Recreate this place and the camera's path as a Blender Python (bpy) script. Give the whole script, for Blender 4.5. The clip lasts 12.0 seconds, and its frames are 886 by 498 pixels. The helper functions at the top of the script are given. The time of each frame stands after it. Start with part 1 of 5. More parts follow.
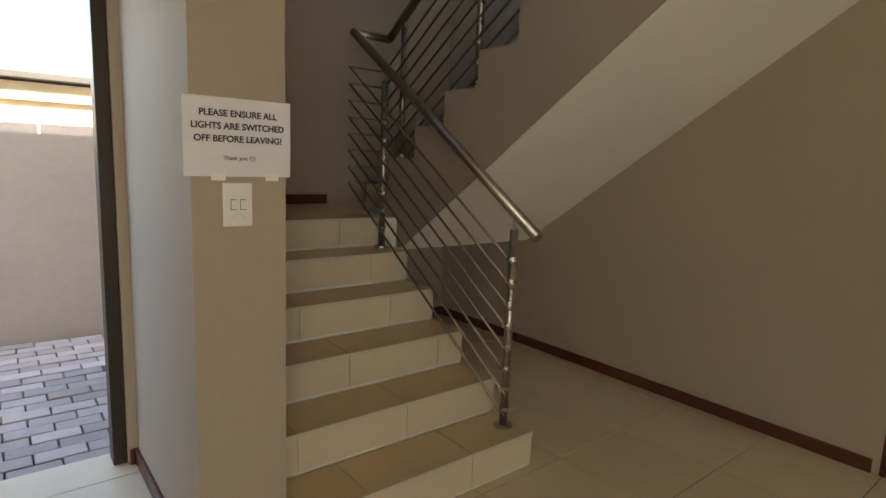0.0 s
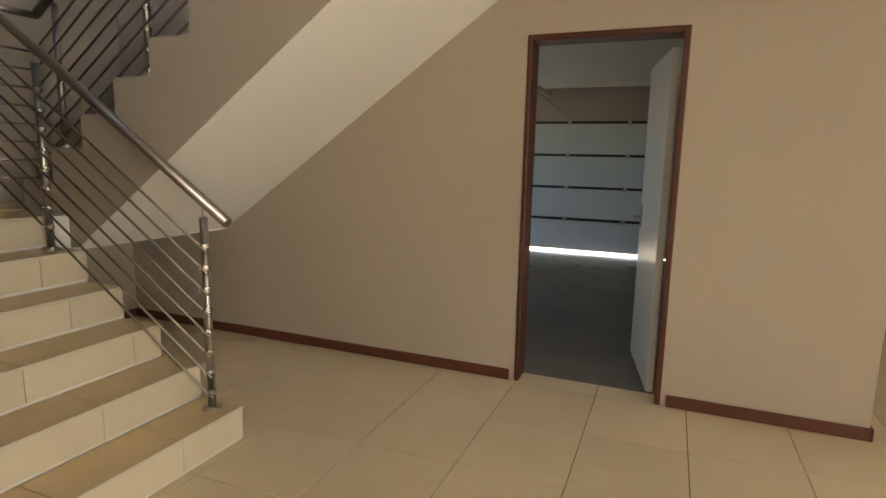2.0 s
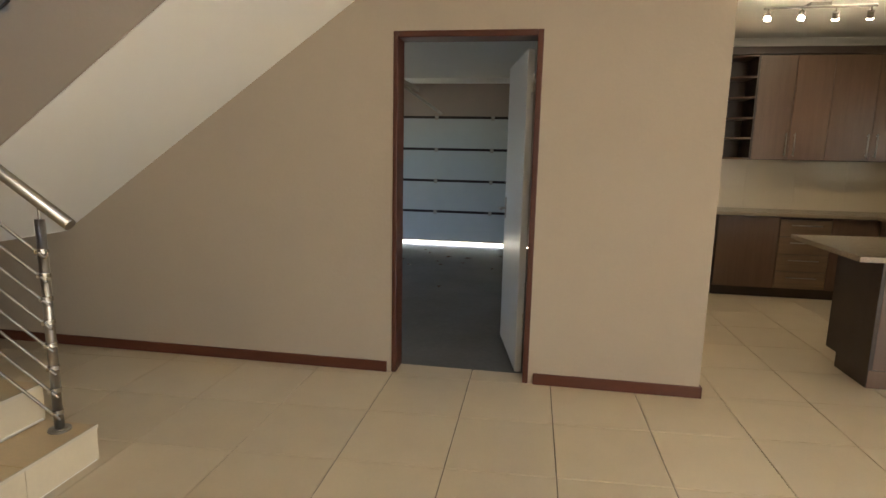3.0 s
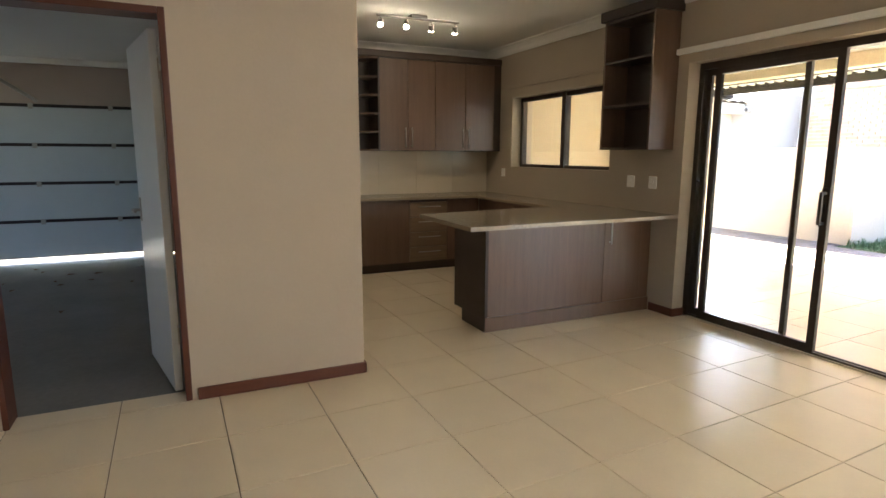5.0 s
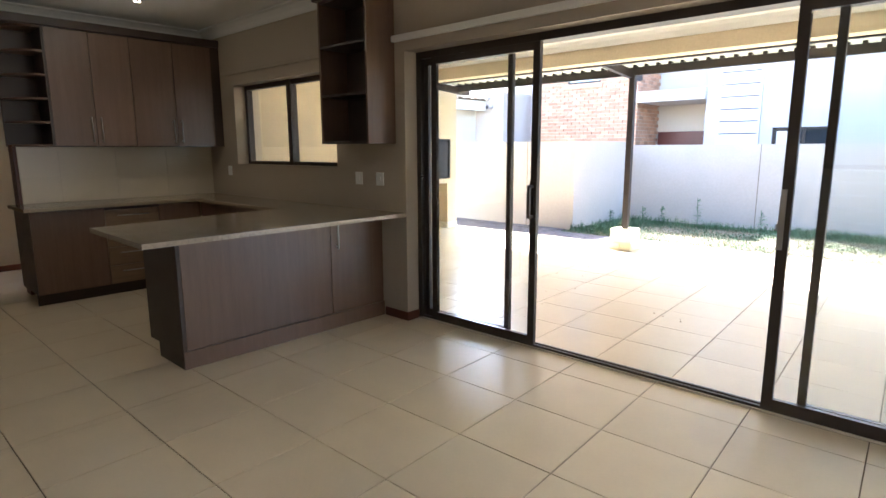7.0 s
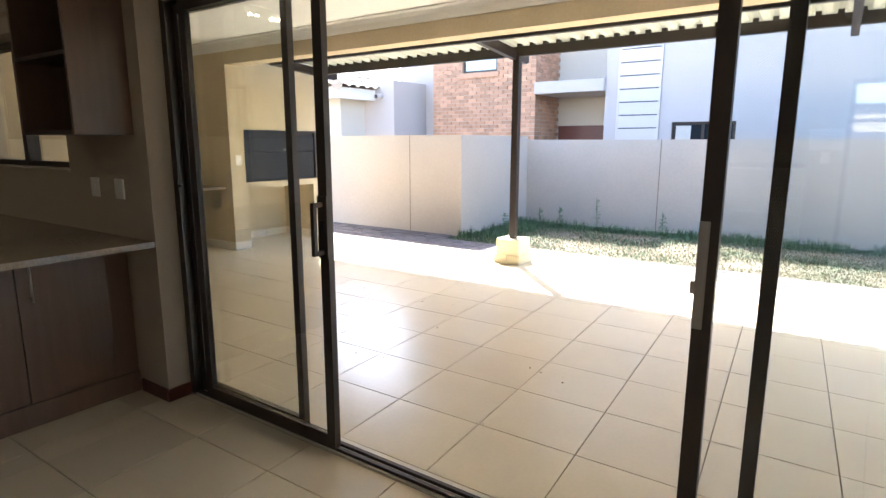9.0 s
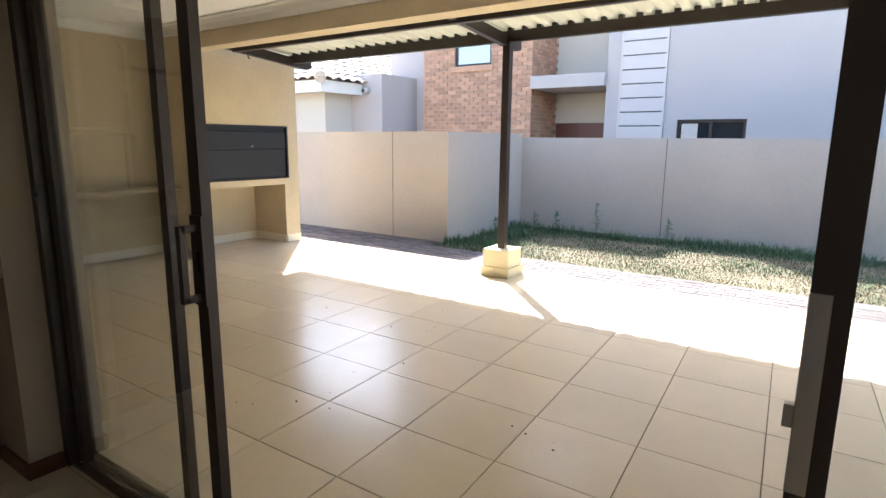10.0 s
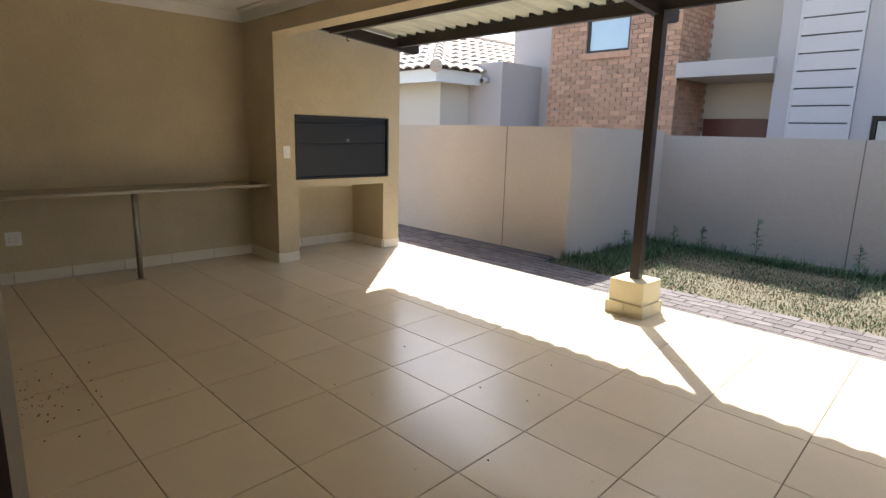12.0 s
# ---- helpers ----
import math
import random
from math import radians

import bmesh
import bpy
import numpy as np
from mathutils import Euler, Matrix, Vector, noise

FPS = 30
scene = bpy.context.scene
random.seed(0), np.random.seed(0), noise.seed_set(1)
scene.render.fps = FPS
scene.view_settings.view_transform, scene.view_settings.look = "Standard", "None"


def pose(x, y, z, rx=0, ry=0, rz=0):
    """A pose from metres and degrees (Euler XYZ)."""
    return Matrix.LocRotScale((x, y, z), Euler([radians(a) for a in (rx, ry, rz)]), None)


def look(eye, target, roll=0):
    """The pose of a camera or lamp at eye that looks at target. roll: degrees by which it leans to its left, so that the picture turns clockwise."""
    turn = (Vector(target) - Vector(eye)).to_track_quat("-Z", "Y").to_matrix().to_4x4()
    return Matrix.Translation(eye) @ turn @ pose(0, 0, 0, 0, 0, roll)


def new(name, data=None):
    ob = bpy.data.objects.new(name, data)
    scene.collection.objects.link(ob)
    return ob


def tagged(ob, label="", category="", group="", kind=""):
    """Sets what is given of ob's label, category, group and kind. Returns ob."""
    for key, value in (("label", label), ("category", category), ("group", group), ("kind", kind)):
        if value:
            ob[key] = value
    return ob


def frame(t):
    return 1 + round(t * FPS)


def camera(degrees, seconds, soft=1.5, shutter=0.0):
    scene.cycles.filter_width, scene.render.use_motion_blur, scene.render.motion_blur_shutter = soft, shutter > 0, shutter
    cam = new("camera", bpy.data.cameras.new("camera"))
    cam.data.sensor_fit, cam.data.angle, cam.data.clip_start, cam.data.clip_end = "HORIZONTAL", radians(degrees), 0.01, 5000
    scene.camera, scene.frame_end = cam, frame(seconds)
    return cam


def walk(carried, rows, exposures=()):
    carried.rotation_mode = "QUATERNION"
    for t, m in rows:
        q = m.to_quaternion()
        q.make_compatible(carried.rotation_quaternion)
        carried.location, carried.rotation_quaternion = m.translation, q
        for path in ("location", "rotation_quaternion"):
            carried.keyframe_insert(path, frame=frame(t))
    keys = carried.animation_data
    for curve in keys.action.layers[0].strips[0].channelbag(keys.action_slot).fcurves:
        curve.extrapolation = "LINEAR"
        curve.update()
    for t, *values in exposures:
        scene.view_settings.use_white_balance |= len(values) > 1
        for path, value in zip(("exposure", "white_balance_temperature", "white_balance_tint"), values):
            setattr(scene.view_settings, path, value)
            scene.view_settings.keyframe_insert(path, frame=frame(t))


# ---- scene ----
cam = camera(76.1, 12.0)
PATH = [
    (0, (0.196, -0.034, 1.366), (1.44, 1.502, 1.062), 2.3),
    (0.5, (0.108, -0.119, 1.374), (1.547, 1.236, 1.07), 2.0),
    (1, (0.077, -0.195, 1.376), (1.692, 0.943, 1.068), 1.7),
    (1.5, (0.063, -0.246, 1.371), (1.795, 0.705, 1.061), 1.5),
    (2, (0.043, -0.29, 1.373), (1.869, 0.462, 1.056), 1.2),
    (2.5, (0.018, -0.314, 1.384), (1.91, 0.246, 1.056), 1.2),
    (4.5, (0.008, -0.23, 1.355), (1.9, -0.792, 1.033), 0.5),
    (5, (0.071, -0.29, 1.363), (1.858, -1.125, 1.031), 0.2),
    (5.5, (0.17, -0.359, 1.345), (1.827, -1.428, 1.012), 0.3),
    (6, (0.22, -0.465, 1.343), (1.728, -1.734, 1.005), 0.2),
    (6.5, (0.231, -0.704, 1.354), (1.645, -2.075, 1.011), -0.1),
    (7, (0.275, -0.997, 1.358), (1.614, -2.441, 1.011), -0.2),
    (7.5, (0.333, -1.345, 1.359), (1.582, -2.868, 1.009), -0.4),
    (9.5, (0.8, -2.906, 1.365), (1.906, -4.531, 0.994), 0.3),
    (10, (0.938, -3.252, 1.359), (2.046, -4.874, 0.984), 0.5),
    (10.5, (1.067, -3.523, 1.355), (2.209, -5.122, 0.979), 0.7),
    (11, (1.219, -3.769, 1.36), (2.41, -5.33, 0.98), 0.9),
    (11.5, (1.365, -3.971, 1.369), (2.651, -5.453, 0.981), 1.3),
    (12, (1.553, -4.163, 1.389), (2.969, -5.516, 0.985), 1.5),
]
EXPOSURES = [(0.0, 3.4, 7400, 10), (1.5, 4.15, 7400, 10), (2.5, 4.5, 6900, 10), (4.5, 4.42, 6450, 10), (5.5, 4.18, 6000, 10), (7.5, 3.68, 5600, 10),
             (9.5, 2.75, 5900, 10), (10.5, 2.25, 6000, 10), (11.0, 2.1, 6000, 10), (12.0, 1.62, 6200, 10)]
walk(cam, [(t, look(eye, target, roll)) for t, eye, target, roll in PATH], EXPOSURES)


# ---- world, sun, exposure ----
SUN_EL, SUN_AZ = 50.0, (0.69, -0.73)
world = bpy.data.worlds.new("world")
scene.world = world
world.use_nodes = True
wn = world.node_tree.nodes
wn.clear()
sky = wn.new("ShaderNodeTexSky")
sky.sky_type, sky.sun_disc = "NISHITA", False
sky.sun_elevation = radians(SUN_EL)
sky.sun_rotation = math.atan2(SUN_AZ[0], SUN_AZ[1])
sky.air_density, sky.dust_density = 1.0, 2.0
bg = wn.new("ShaderNodeBackground")
bg.inputs[1].default_value = 0.15
wo = wn.new("ShaderNodeOutputWorld")
world.node_tree.links.new(sky.outputs[0], bg.inputs[0])
world.node_tree.links.new(bg.outputs[0], wo.inputs[0])

sun_data = bpy.data.lights.new("sun", "SUN")
sun_data.energy, sun_data.angle, sun_data.color = 5.0, radians(0.5), (1.0, 0.95, 0.87)
sun = new("sun", sun_data)
c = math.cos(radians(SUN_EL))
sun.matrix_world = look((0, 0, 12), (-SUN_AZ[0] * c, -SUN_AZ[1] * c, 12 - math.sin(radians(SUN_EL))))

# fill lamps added in unseen openings: beside the sliding door, in the garage side wall
for name, at, to, w, h, power, tone in (("living_room_fill", (-1.75, -4.16, 1.2), (-1.75, 0, 1.2), 1.9, 1.8, 6.6, (1.0, 0.97, 0.93)),
                                        ("garage_fill", (6.0, 5.19, 1.65), (6.0, 0, 1.0), 0.58, 0.58, 0.55, (0.85, 0.93, 1.0))):
    la = bpy.data.lights.new(name, "AREA")
    la.shape, la.size, la.size_y, la.energy, la.color = "RECTANGLE", w, h, power, tone
    new(name, la).matrix_world = look(at, to)


# ---- materials ----
def mat(name, color, rough=0.6, metal=0.0, var=0.08, scale=6.0, fine=80.0, bump=0.05, bump_scale=None,
        stretch=(1, 1, 1), color2=None, random_var=0.0, spec=0.5, island=False):
    """A surface with variation at two scales, a fine relief and, if asked, a random tone for each object or island."""
    m = bpy.data.materials.new(name)
    m.use_nodes = True
    t = m.node_tree
    n, l = t.nodes, t.links
    b = n["Principled BSDF"]
    b.inputs["Roughness"].default_value = rough
    b.inputs["Metallic"].default_value = metal
    b.inputs["Specular IOR Level"].default_value = spec
    co = n.new("ShaderNodeNewGeometry")
    mp = n.new("ShaderNodeMapping")
    mp.inputs["Scale"].default_value = stretch
    l.new(co.outputs["Position"], mp.inputs["Vector"])
    big, small = n.new("ShaderNodeTexNoise"), n.new("ShaderNodeTexNoise")
    big.inputs["Scale"].default_value, big.inputs["Detail"].default_value = scale, 4
    small.inputs["Scale"].default_value, small.inputs["Detail"].default_value = fine, 3
    l.new(mp.outputs[0], big.inputs["Vector"])
    l.new(mp.outputs[0], small.inputs["Vector"])
    mix = n.new("ShaderNodeMix")
    mix.data_type = "RGBA"
    c2 = color2 or tuple(v * (1 - 2.2 * var) for v in color)
    mix.inputs["A"].default_value = (*[min(1, v * (1 + var)) for v in color], 1)
    mix.inputs["B"].default_value = (*c2, 1)
    ramp = n.new("ShaderNodeMath")
    ramp.operation = "MULTIPLY_ADD"
    ramp.inputs[1].default_value, ramp.inputs[2].default_value = 0.6, 0.0
    add = n.new("ShaderNodeMath")
    add.operation = "ADD"
    half = n.new("ShaderNodeMath")
    half.operation = "MULTIPLY"
    half.inputs[1].default_value = 0.4
    l.new(big.outputs[0], ramp.inputs[0])
    l.new(small.outputs[0], half.inputs[0])
    l.new(ramp.outputs[0], add.inputs[0])
    l.new(half.outputs[0], add.inputs[1])
    l.new(add.outputs[0], mix.inputs["Factor"])
    out = mix.outputs["Result"]
    if random_var:
        if island:
            info = n.new("ShaderNodeNewGeometry")
            rnd = info.outputs["Random Per Island"]
        else:
            info = n.new("ShaderNodeObjectInfo")
            rnd = info.outputs["Random"]
        k = n.new("ShaderNodeMapRange")
        k.inputs["To Min"].default_value, k.inputs["To Max"].default_value = 1 - random_var, 1 + random_var
        l.new(rnd, k.inputs["Value"])
        mul = n.new("ShaderNodeVectorMath")
        mul.operation = "SCALE"
        l.new(out, mul.inputs[0])
        l.new(k.outputs[0], mul.inputs["Scale"])
        out = mul.outputs[0]
    l.new(out, b.inputs["Base Color"])
    if bump:
        bp = n.new("ShaderNodeBump")
        bp.inputs["Strength"].default_value, bp.inputs["Distance"].default_value = bump, 0.01
        src = small
        if bump_scale:
            src = n.new("ShaderNodeTexNoise")
            src.inputs["Scale"].default_value, src.inputs["Detail"].default_value = bump_scale, 4
            l.new(mp.outputs[0], src.inputs["Vector"])
        l.new(src.outputs[0], bp.inputs["Height"])
        l.new(bp.outputs[0], b.inputs["Normal"])
    rr = n.new("ShaderNodeMapRange")
    rr.inputs["To Min"].default_value, rr.inputs["To Max"].default_value = max(0.02, rough * 0.88), min(1, rough * 1.12)
    l.new(big.outputs[0], rr.inputs["Value"])
    l.new(rr.outputs[0], b.inputs["Roughness"])
    return m


M = {}
M["wall"] = mat("wall_paint", (0.44, 0.37, 0.285), 0.75, var=0.04, scale=1.5, fine=60, bump=0.12, bump_scale=45)
M["wall_out"] = mat("patio_plaster", (0.60, 0.50, 0.335), 0.85, var=0.15, scale=2.6, fine=40, bump=0.25, bump_scale=30)
M["white"] = mat("white_paint", (0.78, 0.77, 0.73), 0.7, var=0.02, scale=2, bump=0.05)
M["soffit"] = mat("soffit_paint", (0.85, 0.83, 0.77), 0.75, var=0.02, scale=2, bump=0.08, bump_scale=40)
M["tile"] = mat("cream_floor_tile", (0.69, 0.585, 0.425), 0.32, var=0.055, scale=5, fine=60, bump=0.02, random_var=0.035)
M["tile_out"] = mat("cream_patio_tile", (0.675, 0.575, 0.42), 0.235, var=0.06, scale=4, fine=50, bump=0.03, random_var=0.04)
M["riser"] = mat("riser_tile", (0.66, 0.58, 0.43), 0.32, var=0.06, scale=6, fine=60, bump=0.03, random_var=0.04)
M["stair_tile"] = mat("stair_tile", (0.70, 0.54, 0.325), 0.32, var=0.09, scale=6, fine=60, bump=0.03, random_var=0.04)
M["skirt_tile"] = mat("pale_skirting_tile", (0.74, 0.68, 0.57), 0.33, var=0.04, scale=5, bump=0.02, random_var=0.04)
M["cladding"] = mat("cream_cladding", (0.56, 0.51, 0.48), 0.7, var=0.04, scale=3, bump=0.05)
M["nosing"] = mat("nosing_trim", (0.62, 0.56, 0.45), 0.4, var=0.06)
M["grout"] = mat("grout", (0.2, 0.155, 0.105), 0.9, var=0.15, scale=10, bump=0.1)
M["redwood"] = mat("red_stained_wood", (0.088, 0.024, 0.012), 0.4, var=0.18, scale=4, fine=40, bump=0.06, stretch=(1, 1, 6))
M["redwood_h"] = mat("red_skirting_wood", (0.115, 0.034, 0.018), 0.4, var=0.18, scale=8, fine=60, bump=0.05, stretch=(1, 1, 8))
M["steel"] = mat("brushed_steel", (0.43, 0.40, 0.36), 0.36, 1.0, var=0.08, scale=20, fine=200, bump=0.02)
M["rod"] = mat("dull_rod_steel", (0.30, 0.275, 0.24), 0.45, 1.0, var=0.08, scale=20, fine=200, bump=0.02)
M["clip"] = mat("polished_clip_steel", (0.62, 0.60, 0.56), 0.25, 1.0, var=0.05, scale=20, bump=0)
M["alu"] = mat("bronze_aluminium", (0.045, 0.031, 0.022), 0.42, 0.2, var=0.1, scale=8, bump=0.02)
M["black_steel"] = mat("dark_painted_steel", (0.03, 0.022, 0.02), 0.4, 0.2, var=0.15, scale=8, bump=0.05)
M["laminate"] = mat("walnut_laminate", (0.165, 0.10, 0.067), 0.34, var=0.2, scale=4, fine=36, bump=0.03, stretch=(7, 7, 0.45), random_var=0.06)
M["laminate_light"] = mat("drawer_laminate", (0.24, 0.16, 0.10), 0.36, var=0.25, scale=5, fine=30, bump=0.04, stretch=(0.5, 0.5, 8))
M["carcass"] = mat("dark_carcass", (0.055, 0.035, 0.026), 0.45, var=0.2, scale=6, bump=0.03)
M["granite"] = mat("speckled_granite", (0.40, 0.33, 0.245), 0.16, var=0.3, scale=60, fine=150, bump=0.0, color2=(0.12, 0.09, 0.06))
M["splash"] = mat("splash_tile", (0.62, 0.55, 0.42), 0.25, var=0.04, scale=4, bump=0.02, random_var=0.03)
M["plastic"] = mat("white_plastic", (0.86, 0.85, 0.81), 0.35, var=0.02, scale=10, bump=0)
M["paper"] = mat("white_paper", (0.80, 0.80, 0.82), 0.8, var=0.02, scale=8, bump=0.03)
M["ink"] = mat("black_ink", (0.03, 0.03, 0.035), 0.7, var=0.1, bump=0)
M["garage_door"] = mat("pale_door_steel", (0.56, 0.60, 0.60), 0.5, var=0.05, scale=4, bump=0.06)
M["garage_floor"] = mat("grey_concrete", (0.20, 0.19, 0.18), 0.7, var=0.2, scale=2, fine=30, bump=0.08)
M["door_leaf"] = mat("white_door_paint", (0.72, 0.74, 0.76), 0.3, var=0.02, scale=3, bump=0.02)
M["garden_wall"] = mat("garden_wall_plaster", (0.50, 0.43, 0.36), 0.9, var=0.10, scale=1.2, fine=25, bump=0.25, bump_scale=25)
M["grey_plaster"] = mat("grey_plaster", (0.46, 0.415, 0.39), 0.9, var=0.05, scale=1, fine=20, bump=0.2, bump_scale=20)
M["cream_plaster"] = mat("cream_plaster", (0.58, 0.53, 0.45), 0.9, var=0.05, scale=1, fine=20, bump=0.2, bump_scale=20)
M["brick"] = mat("orange_brick", (0.52, 0.30, 0.19), 0.85, var=0.22, scale=8, fine=60, bump=0.2, random_var=0.22)
M["brick_far"] = mat("orange_brick_joined", (0.52, 0.30, 0.19), 0.85, var=0.22, scale=8, fine=60, bump=0.2, random_var=0.22, island=True)
M["mortar"] = mat("mortar", (0.54, 0.46, 0.37), 0.9, var=0.1, scale=10, bump=0.1)
M["roof_tile"] = mat("terracotta_roof_tile", (0.52, 0.44, 0.36), 0.8, var=0.15, scale=5, fine=30, bump=0.1, random_var=0.15, island=True)
# garden pavers: colour darkened to hold their tone in full sun
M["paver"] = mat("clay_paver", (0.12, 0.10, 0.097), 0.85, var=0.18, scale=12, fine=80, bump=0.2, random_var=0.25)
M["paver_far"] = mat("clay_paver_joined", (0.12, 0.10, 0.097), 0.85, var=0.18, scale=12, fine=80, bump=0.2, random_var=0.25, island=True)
# yard pavers: colour lightened to make up for the yard's shade
M["yard_paver"] = mat("yard_paver_lightened", (0.40, 0.35, 0.33), 0.8, var=0.15, scale=12, fine=80, bump=0.2, random_var=0.25)
M["sand"] = mat("joint_sand", (0.10, 0.083, 0.078), 0.95, var=0.2, scale=15, bump=0.2)
M["soil"] = mat("dry_lawn_soil", (0.13, 0.108, 0.068), 0.95, var=0.3, scale=3, fine=30, bump=0.5, color2=(0.08, 0.075, 0.04))
M["dry_grass"] = mat("dry_grass", (0.24, 0.195, 0.11), 0.8, var=0.2, scale=3, bump=0, random_var=0.18, island=True)
M["weed"] = mat("green_weed", (0.085, 0.15, 0.06), 0.7, var=0.25, scale=4, bump=0, random_var=0.4, island=True)
M["braai"] = mat("black_braai_steel", (0.035, 0.037, 0.042), 0.4, 0.4, var=0.1, scale=5, bump=0.02)
M["plinth"] = mat("cream_plinth", (0.66, 0.58, 0.38), 0.85, var=0.06, scale=6, fine=40, bump=0.2, bump_scale=30)
M["leaf"] = mat("dead_leaf", (0.13, 0.07, 0.035), 0.8, var=0.3, scale=20, bump=0)
M["brown_door"] = mat("dark_red_door", (0.12, 0.03, 0.02), 0.4, var=0.2, scale=4, bump=0.05)
M["gutter"] = mat("dark_gutter", (0.06, 0.055, 0.05), 0.5, var=0.1, bump=0.02)
M["curtain"] = mat("pale_curtain", (0.6, 0.55, 0.48), 0.9, var=0.1, scale=10, bump=0.1)


def glass_mat(name, tint):
    m = bpy.data.materials.new(name)
    m.use_nodes = True
    b = m.node_tree.nodes["Principled BSDF"]
    b.inputs["Base Color"].default_value = (*tint, 1)
    b.inputs["Roughness"].default_value = 0.0
    b.inputs["IOR"].default_value = 1.45
    b.inputs["Transmission Weight"].default_value = 1.0
    return m


M["glass"] = glass_mat("window_glass", (0.96, 0.98, 0.97))
M["dark_glass"] = mat("dark_window_glass", (0.02, 0.025, 0.03), 0.05, var=0.1, bump=0)
# pale sky reflection is partly painted into this pane's base colour
M["sky_glass"] = mat("sky_tinted_glass", (0.48, 0.53, 0.55), 0.06, 0.35, var=0.05, bump=0)

m = bpy.data.materials.new("translucent_sheet")
m.use_nodes = True
t = m.node_tree
t.nodes["Principled BSDF"].inputs["Base Color"].default_value = (0.62, 0.62, 0.56, 1)
t.nodes["Principled BSDF"].inputs["Roughness"].default_value = 0.5
tl, mx = t.nodes.new("ShaderNodeBsdfTranslucent"), t.nodes.new("ShaderNodeMixShader")
nz = t.nodes.new("ShaderNodeTexNoise")
nz.inputs["Scale"].default_value = 3
rp = t.nodes.new("ShaderNodeMapRange")
rp.inputs["To Min"].default_value, rp.inputs["To Max"].default_value = 0.10, 0.22
t.links.new(nz.outputs[0], rp.inputs["Value"])
t.links.new(rp.outputs[0], mx.inputs[0])
tl.inputs[0].default_value = (0.75, 0.74, 0.62, 1)
t.links.new(t.nodes["Principled BSDF"].outputs[0], mx.inputs[1])
t.links.new(tl.outputs[0], mx.inputs[2])
t.links.new(mx.outputs[0], t.nodes["Material Output"].inputs[0])
M["sheet"] = m

m = bpy.data.materials.new("lit_bulb")
m.use_nodes = True
b = m.node_tree.nodes["Principled BSDF"]
b.inputs["Emission Color"].default_value = (1.0, 0.86, 0.62, 1)
b.inputs["Emission Strength"].default_value = 9
M["bulb"] = m


# ---- building helpers ----
BASE = {}


def box(bm, x0, y0, z0, x1, y1, z1, bevel=0.0):
    r = bmesh.ops.create_cube(bm, size=1.0, matrix=Matrix.Translation(((x0 + x1) / 2, (y0 + y1) / 2, (z0 + z1) / 2))
                              @ Matrix.Diagonal((abs(x1 - x0), abs(y1 - y0), abs(z1 - z0), 1)))
    if bevel:
        es = {e for v in r["verts"] for e in v.link_edges}
        bmesh.ops.bevel(bm, geom=list(es), offset=bevel, segments=2, affect="EDGES", profile=0.5)
    return bm


def boxes(*rows, bevel=0.0):
    bm = bmesh.new()
    for r in rows:
        box(bm, *r, bevel=bevel)
    return bm


def tube(bm, p0, p1, r, seg=12):
    p0, p1 = Vector(p0), Vector(p1)
    d = p1 - p0
    m = Matrix.Translation((p0 + p1) / 2) @ d.to_track_quat("Z", "Y").to_matrix().to_4x4()
    bmesh.ops.create_cone(bm, cap_ends=True, segments=seg, radius1=r, radius2=r, depth=d.length, matrix=m)
    return bm


def tubes(*rows, seg=12):
    bm = bmesh.new()
    for p0, p1, r in rows:
        tube(bm, p0, p1, r, seg)
    return bm


def prism(bm, pts, axis, a0, a1):
    """Extrudes a closed outline of (u, v) along an axis from a0 to a1. x: (y, z); y: (x, z); z: (x, y)."""
    def at(u, v, a):
        return {"x": (a, u, v), "y": (u, a, v), "z": (u, v, a)}[axis]
    lo = [bm.verts.new(at(u, v, a0)) for u, v in pts]
    hi = [bm.verts.new(at(u, v, a1)) for u, v in pts]
    k = len(pts)
    bm.faces.new(lo)
    bm.faces.new(hi[::-1])
    for i in range(k):
        bm.faces.new((lo[i], hi[i], hi[(i + 1) % k], lo[(i + 1) % k]))
    bmesh.ops.recalc_face_normals(bm, faces=bm.faces)
    return bm


def smooth(me):
    for p in me.polygons:
        p.use_smooth = len(p.vertices) == 4


def mesh_of(bm, name, material, base=(0, 0, 0), rounded=False):
    bmesh.ops.translate(bm, verts=bm.verts, vec=-Vector(base))
    me = bpy.data.meshes.new(name)
    bm.to_mesh(me)
    bm.free()
    me.materials.append(material)
    if rounded:
        smooth(me)
    return me


def thing(name, base, label, category, group="", kind=""):
    ob = new(name)
    ob.location = base
    BASE[ob.name] = Vector(base)
    return tagged(ob, label, category, group, kind)


def part(name, bm, material, parent, label="", rounded=False):
    ob = new(name, mesh_of(bm, name, material, BASE[parent.name], rounded))
    ob.parent = parent
    BASE[ob.name] = BASE[parent.name]
    return tagged(ob, label)


def solid(name, bm, material, label, category, kind="", base=(0, 0, 0), group="", rounded=False):
    ob = new(name, mesh_of(bm, name, material, base, rounded))
    ob.location = base
    BASE[ob.name] = Vector(base)
    return tagged(ob, label, category, group, kind)


def structure(name, bm, material, label, category):
    return solid(name, bm, material, label, category, "structure")


def piece(name, me, loc, parent, rot=0.0):
    ob = new(name, me)
    ob.parent = parent
    ob.location = Vector(loc) - BASE[parent.name]
    ob.rotation_euler = (0, 0, rot)
    return ob


